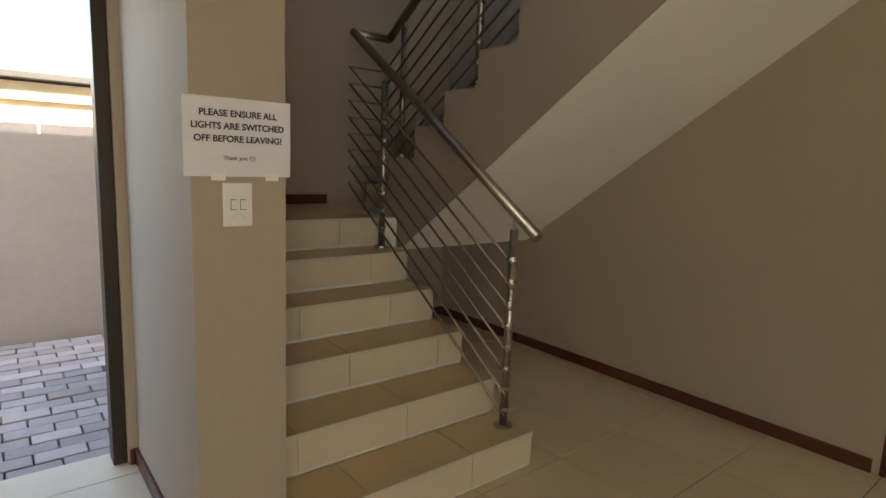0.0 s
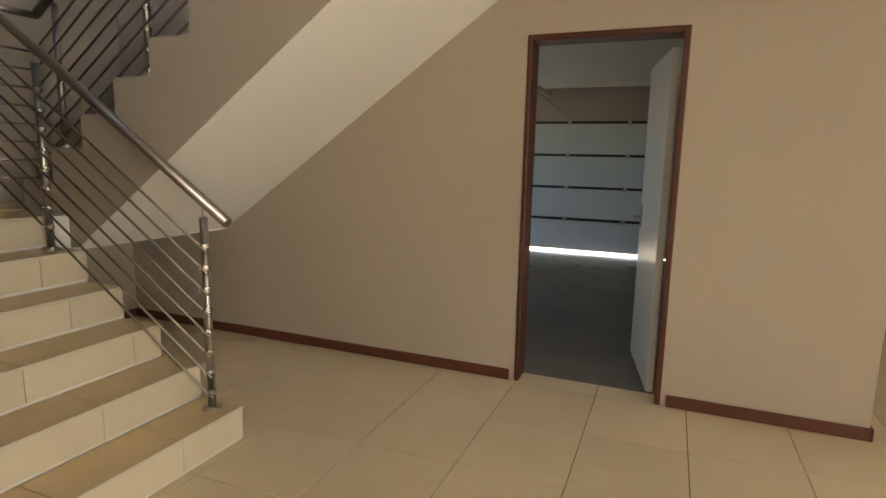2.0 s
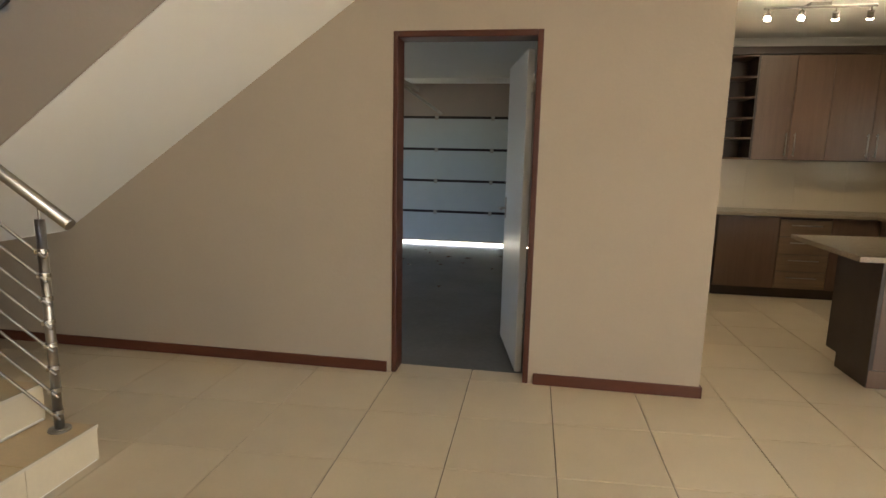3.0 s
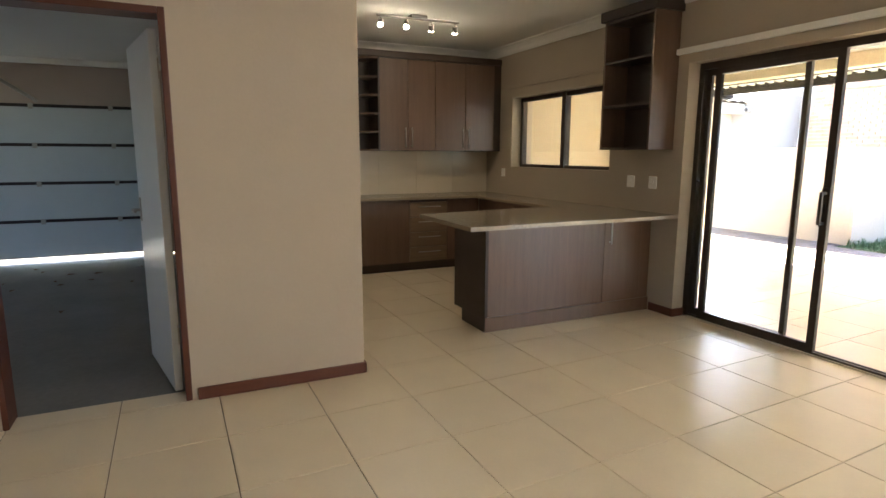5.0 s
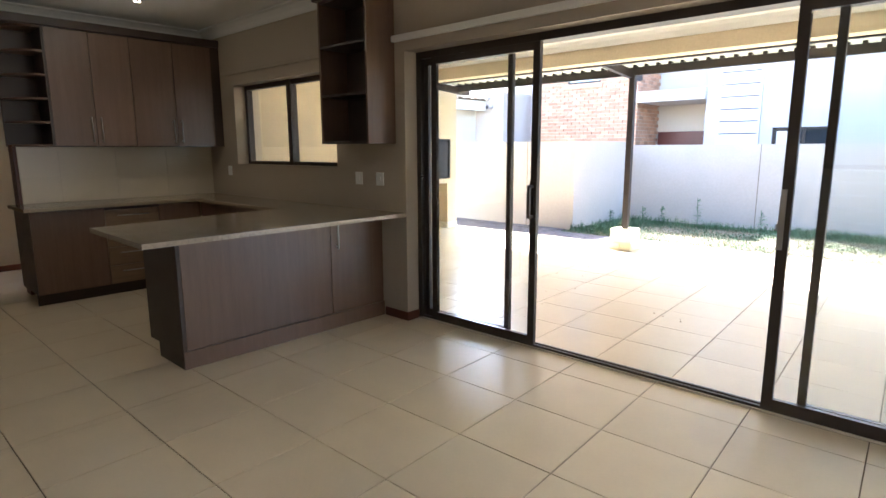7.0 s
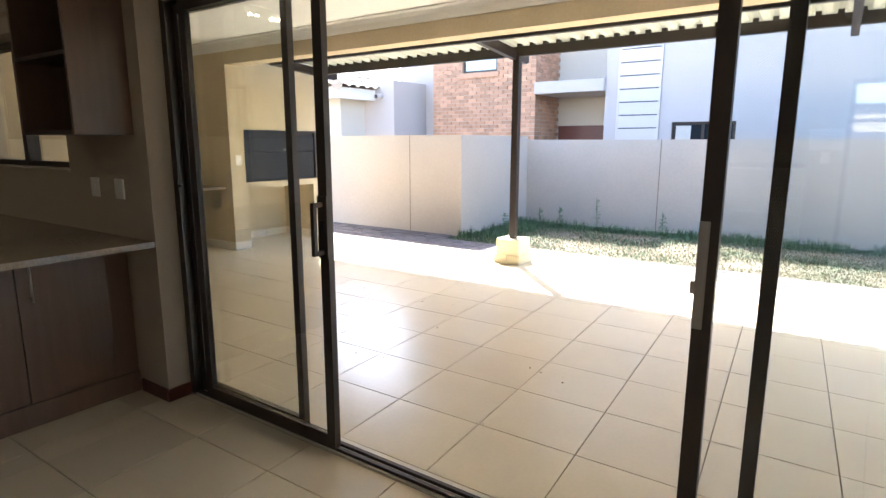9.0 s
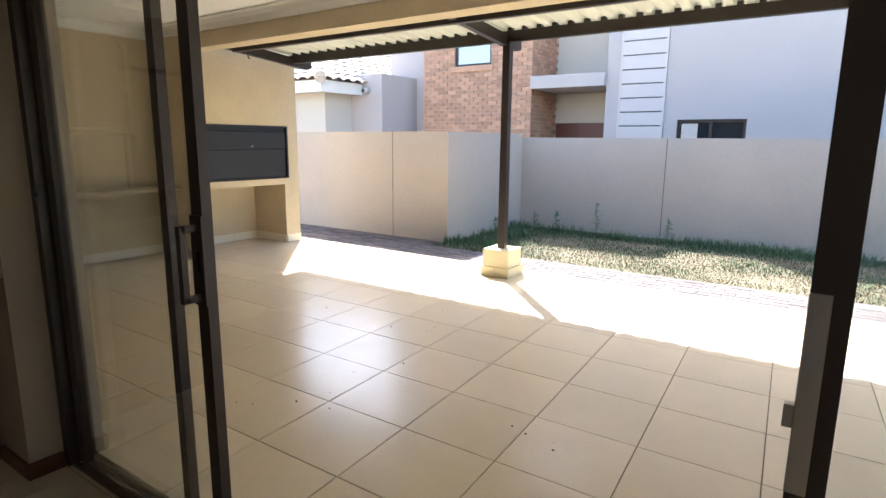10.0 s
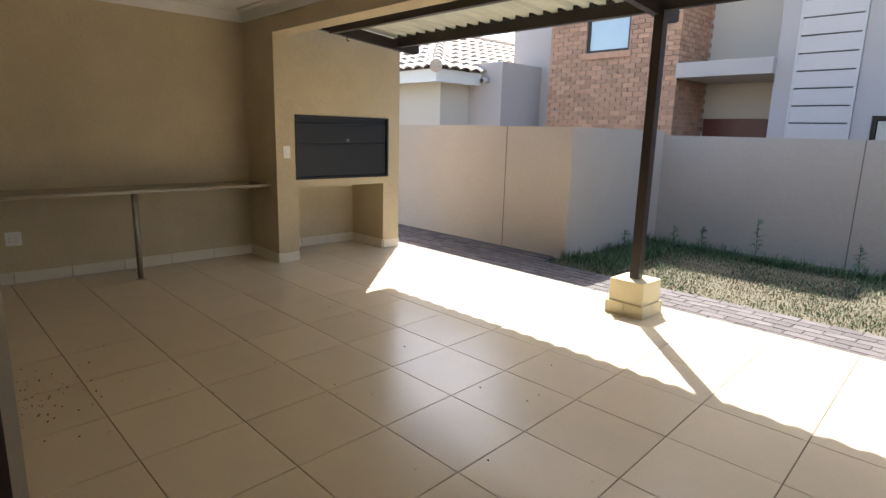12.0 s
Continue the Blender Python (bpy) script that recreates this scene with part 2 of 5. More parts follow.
def tile_mesh(name, w, d, h, material, bevel=0.002):
    """A slab w x d, its top at z = 0, with eased top edges."""
    x, y = w / 2, d / 2
    b = bevel
    v = [(-x, -y, -h), (x, -y, -h), (x, y, -h), (-x, y, -h), (-x, -y, -b), (x, -y, -b), (x, y, -b), (-x, y, -b),
         (-x + b, -y + b, 0), (x - b, -y + b, 0), (x - b, y - b, 0), (-x + b, y - b, 0)]
    f = [(8, 9, 10, 11)] + [(i, (i + 1) % 4, 4 + (i + 1) % 4, 4 + i) for i in range(4)] \
        + [(4 + i, 4 + (i + 1) % 4, 8 + (i + 1) % 4, 8 + i) for i in range(4)]
    me = bpy.data.meshes.new(name)
    me.from_pydata(v, [], f)
    me.materials.append(material)
    return me


def text_mesh(body, size, material, name="lettering"):
    cu = bpy.data.curves.new(name, "FONT")
    cu.body, cu.size, cu.align_x, cu.align_y = body, size, "CENTER", "CENTER"
    cu.extrude, cu.offset = 0.0004, 0.0007 if body.isupper() else 0.0002
    tmp = bpy.data.objects.new(name, cu)
    me = bpy.data.meshes.new_from_object(tmp)
    bpy.data.objects.remove(tmp)
    me.materials.append(material)
    return me


# ---- large structure ----
CEIL = 2.64            # ceiling of the rooms
GX = 3.36              # hall face of the garage wall
SY = -4.03             # inner face of the sliding-door wall
SOUT = -4.32            # its outer face
DY = -4.15             # room side of the sliding-door frame
NY = 2.60              # inner face of the entrance wall
BY = 3.87              # back wall of the stairwell
WX = -3.2              # closing wall behind the camera
UP = 5.2               # top of the stairwell

floor = structure("floor", boxes((WX, SOUT, -0.30, GX + 0.15, NY + 0.15, -0.006), (GX + 0.15, SOUT, -0.30, 8.4, -1.28, -0.006),
                                 (0.95, NY + 0.15, -0.30, GX + 0.15, BY, -0.006)),
                  M["grout"], "cream ceramic floor tiles with brown grout joints", "floor")
patio_floor = structure("patio_floor", boxes((-6.0, -8.66, -0.30, 7.75, SOUT, -0.008)), M["grout"],
                        "cream tiled patio floor in sun and shade", "patio")

# garage wall with its doorway
D0, D1, DH = -0.288, 0.575, 2.08
structure("wall_garage", boxes((GX, -1.28, 0, GX + 0.15, D0, CEIL), (GX, D1, 0, GX + 0.15, BY, CEIL), (GX, D0, DH, GX + 0.15, D1, CEIL),
                               (GX, -1.28, CEIL, GX + 0.15, BY, UP)),
          M["wall"], "beige painted wall beside the stairs", "wall")
structure("wall_kitchen_north", boxes((GX + 0.15, -1.28, 0, 8.8, -1.13, CEIL + 0.2)), M["wall"], "beige painted kitchen wall", "wall")
# entrance wall and the stub wall beside the stairs
E0, E1, EH = -0.38, 0.605, 2.12
structure("wall_entrance", boxes((WX, NY, 0, E0, NY + 0.15, CEIL), (E1, NY, 0, 0.645, NY + 0.15, CEIL), (E0, NY, EH, E1, NY + 0.15, CEIL)),
          M["wall"], "beige wall round the open entrance door", "wall")
structure("wall_stub", boxes((0.645, 1.66, 0, 0.925, NY + 0.15, CEIL), (0.86, NY + 0.15, -0.3, 0.95, BY + 0.2, CEIL)), M["wall"], "narrow beige wall end between entrance and stairs", "wall")
structure("wall_stair_back", boxes((0.95, BY, 0, GX + 0.15, BY + 0.2, UP)), M["wall"], "shaded beige wall behind the stair landing", "wall")
W0, W1, WZ0, WZ1 = 1.4, 2.4, 3.5, 4.4
structure("wall_stair_upper", boxes((0.75, 0.5, CEIL, 0.95, W0, UP), (0.75, W1, CEIL, 0.95, BY + 0.2, UP), (0.75, W0, CEIL, 0.95, W1, WZ0),
                                    (0.75, W0, WZ1, 0.95, W1, UP), (0.75, 0.3, CEIL, GX + 0.15, 0.5, UP)),
          M["wall"], "beige upper stairwell wall with a window opening", "wall")
structure("ceiling_stairwell", boxes((0.75, 0.3, UP, GX + 0.15, BY + 0.2, UP + 0.15)), M["white"], "white stairwell ceiling", "ceiling")
# out of view; added to keep the sun off the entrance yard
structure("wall_upper_entrance", boxes((WX - 0.2, NY, CEIL + 0.2, 0.75, NY + 0.15, 5.4)), M["wall_out"], "unseen upper-storey wall added above the entrance to shade the yard", "wall")
structure("wall_west", boxes((WX - 0.2, SOUT, 0, WX, NY + 0.15, CEIL)), M["wall"], "beige painted living room wall", "wall")
# sliding-door wall
S0, S1, SH = -0.42, 3.475, 2.08
K0, K1, KZ0, KZ1 = 4.34, 6.10, 1.197, 2.03
# openings from x -2.75 and from 7.66 are unseen, added to let light in
structure("wall_south", boxes((WX, SOUT, 0, -2.75, SY, CEIL), (-0.75, SOUT, 0, S0, SY, CEIL), (-2.75, SOUT, 0, -0.75, SY, 0.25), (-2.75, SOUT, 2.15, -0.75, SY, CEIL), (S0, SOUT, SH, S1, SY, CEIL), (S1, SOUT, 0, K0, SY, CEIL),
                              (K0, SOUT, 0, K1, SY, KZ0), (K0, SOUT, KZ1, K1, SY, CEIL), (K1, SOUT, 0, 7.66, SY, CEIL), (7.66, SOUT, 0, 8.22, SY, 1.0),
                              (7.66, SOUT, 2.05, 8.22, SY, CEIL), (8.22, SOUT, 0, 8.4, SY, CEIL)),
          M["wall"], "beige wall with the wide sliding door opening", "wall")
KX = 6.72
structure("wall_kitchen_east", boxes((KX, SY, 0, KX + 0.15, -2.20, CEIL), (KX, -2.20, 2.05, KX + 0.15, -1.28, CEIL)), M["wall"],
          "beige kitchen wall behind the cupboards", "wall")
structure("wall_scullery", boxes((8.25, SY, 0, 8.4, -1.28, CEIL)), M["wall"], "pale wall of the room behind the kitchen", "wall")
structure("ceiling", boxes((WX, SY, CEIL, 0.75, NY + 0.15, CEIL + 0.2), (0.75, SY, CEIL, GX + 0.15, 0.3, CEIL + 0.2),
                           (GX + 0.15, SY, CEIL, 8.4, -1.28, CEIL + 0.2)), M["white"], "white plastered ceiling", "ceiling")


def cornice(name, pts, z, s, label, flip=1):
    """A coved moulding along a run of wall lines: (x0, y0, x1, y1, nx, ny), n pointing into the room."""
    bm = bmesh.new()
    prof = [(0, 0), (s, 0), (s, -0.012), (0.62 * s, -0.2 * s), (0.3 * s, -0.5 * s), (0.16 * s, -0.85 * s), (0.14 * s, -s), (0, -s)]
    for x0, y0, x1, y1, nx, ny in pts:
        a = [bm.verts.new((x0 + nx * u, y0 + ny * u, z + v)) for u, v in prof]
        b2 = [bm.verts.new((x1 + nx * u, y1 + ny * u, z + v)) for u, v in prof]
        for i in range(len(prof)):
            j = (i + 1) % len(prof)
            bm.faces.new((a[i], a[j], b2[j], b2[i]))
        bm.faces.new(a)
        bm.faces.new(b2[::-1])
    bmesh.ops.recalc_face_normals(bm, faces=bm.faces)
    return structure(name, bm, M["white"], label, "cornice")


cornice("cornice_kitchen", [(3.51, SY, KX, SY, 0, 1), (KX, SY, KX, -1.28, -1, 0), (WX, SY, 3.51, SY, 0, 1), (GX, -1.28, GX, 0.3, -1, 0)],
        CEIL, 0.1, "white coved cornice along the ceiling")

# garage
structure("garage_floor", boxes((GX + 0.15, -1.13, -0.3, 8.7, 5.2, -0.02)), M["garage_floor"], "dark grey concrete garage floor", "floor")
structure("wall_garage_front", boxes((8.7, -1.13, 0, 8.9, 0.12, 2.8), (8.7, 0.12, 1.95, 8.9, 5.0, 2.8), (8.7, 5.0, 0, 8.9, 5.2, 2.8)),
          mat("garage_plaster", (0.40, 0.33, 0.28), 0.85, var=0.06, scale=2, bump=0.1), "brown plastered garage front wall", "wall")
# the opening is unseen, added to hold the garage fill lamp
structure("wall_garage_side", boxes((GX + 0.15, 5.2, -0.3, 5.7, 5.4, 2.8), (6.3, 5.2, -0.3, 8.9, 5.4, 2.8), (5.7, 5.2, -0.3, 6.3, 5.4, 1.35), (5.7, 5.2, 1.95, 6.3, 5.4, 2.8)), M["wall"], "plain garage side wall", "wall")
structure("cornice_garage", boxes((8.62, -1.13, 2.43, 8.7, 5.2, 2.5), bevel=0.01), M["white"], "white cornice over the garage door", "cornice")
structure("ceiling_garage", boxes((GX + 0.15, -1.13, 2.5, 8.7, 5.2, 2.7)), M["white"], "white garage ceiling", "ceiling")

# patio
PX, BRX = 7.55, 6.91
structure("wall_patio_end", boxes((PX, -8.51, 0, PX + 0.2, SOUT, 2.7)), M["wall_out"], "beige plastered patio end wall", "wall")
structure("patio_ceiling", boxes((-6.0, -7.13, 2.56, PX + 0.2, SOUT, 2.8)), M["white"], "white patio ceiling", "ceiling")
structure("patio_beam", boxes((-6.0, -7.13, 2.297, BRX, -6.923, 2.56)), M["wall_out"], "beige plastered beam along the patio", "beam")
cornice("cornice_patio", [(PX, -6.92, PX, SOUT, -1, 0), (-6.0, -6.92, PX, -6.92, 0, 1), (-6, SOUT, PX, SOUT, 0, -1)],
        2.56, 0.11, "white coved cornice of the patio ceiling")
structure("wall_patio_west", boxes((-6.2, -7.13, 0, -6.0, SOUT, 2.7)), M["wall_out"], "beige plastered patio wall", "wall")

# ground and garden
structure("ground", boxes((-300, -300, -0.6, 300, 300, -0.31)), M["soil"], "bare ground beyond the gardens", "ground")
structure("lawn", boxes((-14, -12.0, -0.31, 5.4, -9.3, -0.03)), M["soil"], "patchy dry lawn with bare soil", "lawn")
structure("paving_bed", boxes((-14, -9.3, -0.31, 12, -8.66, -0.0185), (5.4, -9.7, -0.31, 12, -9.3, -0.0185), (7.75, -8.66, -0.31, 12, -4, -0.045)),
          M["sand"], "clay brick paving beside the patio", "paving")
structure("yard_bed", boxes((-5, NY + 0.15, -0.31, 0.86, 4.9, -0.055), (0.86, BY + 0.2, -0.31, 4.0, 4.9, -0.055)), M["sand"], "sandy bed of the entrance yard", "paving")
GW = 1.485
garden_wall = structure("wall_garden", boxes((5.24, -9.85, -0.3, 13, -9.65, GW)), M["garden_wall"], "beige plastered garden wall", "wall")
structure("wall_garden_return", boxes((5.24, -11.85, -0.3, 5.42, -9.85, GW)), M["garden_wall"], "beige plastered garden wall in shade", "wall")
structure("wall_garden_far", boxes((-16, -12.05, -0.3, 5.42, -11.85, GW - 0.06)), M["garden_wall"], "long beige plastered garden wall", "wall")
structure("wall_yard", boxes((-5, 4.86, -0.3, 4, 5.06, 1.45)), M["garden_wall"], "pinkish beige yard wall", "wall")
structure("wall_yard_side", boxes((-5.2, 2.6, -0.3, -5, 5.06, 2.2)), M["garden_wall"], "plastered yard side wall", "wall")


# ---- staircase ----
RISE, GO, FX0, FX1, FY = 0.170, 0.256, 0.925, 2.065, 1.575
stairs = thing("staircase", (1.5, 2.5, 0), "tiled staircase with cream treads and a half landing", "staircase", kind="structure")
pts = [(FY + 0.012, 0)]
for i in range(5):
    pts += [(FY + 0.012 + GO * i, RISE * (i + 1) - 0.012), (FY + 0.012 + GO * (i + 1), RISE * (i + 1) - 0.012)]
LZ = RISE * 6
LY = FY + GO * 5
pts += [(LY + 0.012, LZ - 0.012), (BY, LZ - 0.012), (BY, LZ - 0.22), (LY + 0.2, LZ - 0.22), (LY + 0.2, 0)]
part("lower_flight", prism(bmesh.new(), pts, "x", FX0, FX1), M["soffit"], stairs)
part("landing", boxes((FX1, LY + 0.06, LZ - 0.22, GX, BY, LZ - 0.012)), M["soffit"], stairs)
U0, RISE2, GO2 = 3.29, 0.184, 0.27   # upper flight
N2 = 10
up = [(U0, LZ - 0.012)]
for i in range(N2):
    up += [(U0 - GO2 * i, LZ + RISE2 * (i + 1) - 0.004), (U0 - GO2 * (i + 1), LZ + RISE2 * (i + 1) - 0.004)]
yend = U0 - GO2 * N2
up += [(yend, 0.825 + 0.70 * (2.86 - yend)), (2.86, 0.825), (U0, 0.825)]
part("upper_flight", prism(bmesh.new(), up, "x", 2.20, GX), M["wall"], stairs, "brown painted upper flight")
part("soffit", prism(bmesh.new(), [(2.86, 0.821), (yend, 0.821 + 0.70 * (2.86 - yend)), (yend, 0.815 + 0.70 * (2.86 - yend)), (2.86, 0.815)], "x", 2.204, GX),
     M["soffit"], stairs, "off-white sloping stair soffit")
part("landing_underside", boxes((2.06, 2.86, 0.811, GX, BY, 0.821)), M["soffit"], stairs)
for i in range(6):
    y, z = FY + GO * i, RISE * (i + 1)
    joint = FX0 + (0.28, 0.62, 0.48, 0.86, 0.40, 0.34)[i]
    cuts = [FX0] + [q for q in (joint - 0.5, joint, joint + 0.5) if FX0 + 0.04 < q < FX1 - 0.04] + [FX1]
    for a, b in zip(cuts, cuts[1:]):
        depth = GO if i < 5 else 0.5
        me = tile_mesh("tread_tile", b - a - 0.004, depth + 0.004, 0.012, M["stair_tile"])
        piece("tread_tile", me, ((a + b) / 2, y + depth / 2, z), stairs)
        me = mesh_of(boxes((-(b - a) / 2 + 0.002, -0.006, -RISE + 0.014, (b - a) / 2 - 0.002, 0.006, -0.014)), "riser_tile", M["riser"])
        piece("riser_tile", me, ((a + b) / 2, y + 0.006, z), stairs)
    part("nosing", boxes((FX0, y - 0.003, z - 0.0125, FX1 + 0.002, y + 0.004, z + 0.001)), M["nosing"], stairs)
    if i < 5:
        part("side_tile", boxes((FX1 - 0.002, y + 0.012, 0.0 if i == 0 else z - RISE * 2, FX1 + 0.008, y + GO, z - 0.012)), M["riser"], stairs)
for i, (a, b) in enumerate(((0.95, 1.45), (1.45, 1.95), (1.95, 2.45), (2.45, 2.95), (2.95, 3.36))):
    for y in (LY + 0.5,):
        piece("landing_tile", tile_mesh("landing_tile", b - a - 0.004, BY - y - 0.004, 0.012, M["stair_tile"]), ((a + b) / 2, (y + BY) / 2, LZ), stairs)

# ---- stair railing ----
railing = thing("stair_railing", (1.99, 1.69, 0.17), "brushed steel stair railing with thin parallel rods", "railing")
RX, RX2, TY = 1.99, 2.25, 3.12
SL = 0.672


def rail_z(y):
    return 1.08 + SL * (y - 1.57)


def rail2_z(y):
    return rail_z(TY) + SL * (TY - y)


part("handrail", tubes(((RX, 1.55, rail_z(1.55)), (RX, TY, rail_z(TY)), 0.025), seg=20), M["steel"], railing, rounded=True)
part("handrail", tubes(((RX, TY, rail_z(TY) - 0.005), (RX2, TY, rail_z(TY) - 0.005), 0.022), seg=20), M["steel"], railing, rounded=True)
part("handrail", tubes(((RX2, TY, rail_z(TY)), (RX2, 0.8, rail2_z(0.8)), 0.025), seg=20), M["steel"], railing, rounded=True)
posts = [(RX, 1.69, RISE, rail_z(1.69) - 0.075), (RX, 2.76, RISE * 5, rail_z(2.76) - 0.075),
         (RX2, 2.96, LZ + RISE2 * 2, rail2_z(2.96) - 0.06), (RX2, 2.27, LZ + RISE2 * 4, rail2_z(2.27) - 0.06), (RX2, 1.28, LZ + RISE2 * 8, rail2_z(1.28) - 0.06)]
for x, y, z0, z1 in posts:
    post = part("post", tubes(((x, y, z0), (x, y, z1), 0.019), seg=16), M["steel"], railing, rounded=True)
    part("flange", tubes(((x, y, z0), (x, y, z0 + 0.008), 0.045), ((x, y, z0 + 0.008), (x, y, z0 + 0.014), 0.032), seg=20), M["steel"], post)
    part("rail_pin", tubes(((x, y, z1), (x, y, z1 + 0.055), 0.006)), M["steel"], post)
for k in range(8):
    off = 0.085 + 0.1 * k
    za, zb = RISE + off, RISE + off + SL * (TY - 1.69)
    part("rod", tubes(((RX - 0.026, 1.655, za - SL * 0.035), (RX - 0.026, TY, zb), 0.006), seg=8), M["rod"], railing, rounded=True)
    part("rod", tubes(((RX - 0.026, TY, zb), (RX2 - 0.03, TY, zb), 0.006), seg=8), M["rod"], railing, rounded=True)
    part("rod", tubes(((RX2 - 0.03, TY, zb), (RX2 - 0.03, 0.8, zb + SL * (TY - 0.8)), 0.006), seg=8), M["rod"], railing, rounded=True)
    for x, y, z in ((RX, 1.69, za), (RX, 2.76, za + SL * 1.07), (RX2, 2.27, zb + SL * (TY - 2.27))):
        part("rod_clip", tubes(((x - 0.034, y, z), (x, y, z), 0.009), ((x, y, z - 0.010), (x, y, z + 0.010), 0.0225), seg=12), M["clip"], railing)

# ---- skirting ----
SK = 0.070
for name, rows in (("baseboard_stairs", [(GX - 0.015, D1 + 0.03, 0, GX, BY, SK)]),
                   ("baseboard_hall", [(GX - 0.015, -1.28 - 0.015, 0, GX, D0 - 0.03, SK), (GX - 0.015, -1.295, 0, GX + 0.165, -1.28, SK)]),
                   ("baseboard_stub", [(0.63, 1.645, 0, 0.645, NY, SK), (0.63, 1.645, 0, 0.925, 1.66, SK), (E1 + 0.005, NY - 0.015, 0, 0.63, NY, SK)]),
                   ("baseboard_landing", [(0.95, BY - 0.015, LZ, 2.2, BY, LZ + SK)]),
                   ("baseboard_under_landing", [(2.06, BY - 0.015, 0, GX, BY, SK)]),
                   ("baseboard_south", [(S1, SY, 0, 3.73, SY + 0.015, SK), (S1 - 0.015, DY, 0, S1, SY + 0.015, SK)])):
    structure(name, boxes(*rows, bevel=0.004), M["redwood_h"], "dark red stained wooden skirting board", "skirting")

# ---- garage doorway ----
dframe = thing("door_1", (GX, 0.15, 0), "open white garage door in a red wooden frame", "door", kind="structure")
part("jamb", boxes((GX - 0.006, D1 - 0.028, 0, GX + 0.16, D1, DH), bevel=0.005), M["redwood"], dframe)
part("jamb", boxes((GX - 0.006, D0, 0, GX + 0.16, D0 + 0.034, DH), bevel=0.005), M["redwood"], dframe)
part("head", boxes((GX - 0.006, D0 + 0.034, DH - 0.036, GX + 0.16, D1 - 0.028, DH), bevel=0.005), M["redwood"], dframe)
leaf = boxes((0, 0, 0.01, 0.76, 0.042, 2.0), bevel=0.003)
bmesh.ops.transform(leaf, matrix=pose(GX + 0.155, D0 + 0.046, 0, 0, 0, 11), verts=leaf.verts)
dl = part("leaf", leaf, M["door_leaf"], dframe, "white painted door leaf")
for z in (0.3, 1.75):
    part("hinge", boxes((GX + 0.10, D0 + 0.045, z, GX + 0.158, D0 + 0.052, z + 0.1)), M["steel"], dl)
hb = tubes(((0.70, 0.042, 1.0), (0.70, 0.09, 1.0), 0.01), ((0.70, 0.09, 1.0), (0.59, 0.09, 1.0), 0.009))
box(hb, 0.68, 0.042, 0.93, 0.72, 0.048, 1.08)
bmesh.ops.transform(hb, matrix=pose(GX + 0.155, D0 + 0.046, 0, 0, 0, 11), verts=hb.verts)
part("door_handle", hb, M["steel"], dl, "steel lever handle")

# ---- garage things ----
gd = thing("garage_door", (8.68, 2.5, 0), "closed pale sectional garage door with light under it", "garage door")
ph = 0.475
for i in range(4):
    z0 = 0.035 + ph * i
    pn = part("panel", boxes((8.66, 0.14, z0 + 0.003, 8.69, 4.98, z0 + ph - 0.003), bevel=0.003), M["garage_door"], gd)
    part("stiffener", boxes((8.645, 0.13, z0 + ph - 0.024, 8.672, 4.99, z0 + ph + 0.014), bevel=0.002), M["black_steel"], pn)
    for y in (0.4, 1.25, 2.6):
        part("hinge", boxes((8.635, y, z0 + ph - 0.045, 8.648, y + 0.05, z0 + ph + 0.02)), M["steel"], pn)
part("track", boxes((8.58, 0.10, 0.0, 8.66, 0.14, 1.9)), M["steel"], gd)
part("track", tubes(((8.6, 0.12, 1.9), (8.3, 0.12, 2.2), 0.03), ((8.3, 0.12, 2.2), (7.9, 0.12, 2.22), 0.03)), M["steel"], gd)
arm = thing("door_opener_arm", (7.6, 1.6, 2.3), "grey steel opener rail below the garage ceiling", "opener")
part("rail", boxes((5.0, 1.55, 2.30, 8.6, 1.61, 2.36)), M["steel"], arm)
part("arm", tubes(((7.4, 1.58, 2.30), (8.6, 1.2, 1.98), 0.02)), M["steel"], arm)
part("hanger", boxes((7.3, 1.56, 2.36, 7.34, 1.6, 2.5)), M["steel"], arm)
for i in range(26):
    x, y = random.uniform(5.6, 8.4), random.uniform(0.0, 2.2)
    a = random.uniform(0, 360)
    bm = bmesh.new()
    s = random.uniform(0.03, 0.06)
    vs = [bm.verts.new(p) for p in ((-s, 0, 0.002), (-0.3 * s, -0.45 * s, 0.012), (s, 0, 0.004), (-0.3 * s, 0.45 * s, 0.014), (0, 0, 0.0))]
    bm.faces.new((vs[0], vs[1], vs[4]))
    bm.faces.new((vs[1], vs[2], vs[4]))
    bm.faces.new((vs[2], vs[3], vs[4]))
    bm.faces.new((vs[3], vs[0], vs[4]))
    lf = solid("dead_leaf", bm, M["leaf"], "dry brown leaf on the garage floor", "leaf", group="leaves on the garage floor")
    lf.location, lf.rotation_euler = (x, y, -0.018), (0, 0, radians(a))

# ---- entrance door frame, sign, switch ----
ef = thing("door_2", (0.6, NY + 0.05, 0), "dark bronze frame of the open entrance door", "door frame", kind="structure")
part("jamb", boxes((E1 - 0.055, NY + 0.02, 0, E1, NY + 0.11, EH), bevel=0.004), M["alu"], ef)
part("jamb", boxes((E0, NY + 0.02, 0, E0 + 0.055, NY + 0.11, EH), bevel=0.004), M["alu"], ef)
part("head", boxes((E0, NY + 0.02, EH - 0.055, E1, NY + 0.11, EH), bevel=0.004), M["alu"], ef)

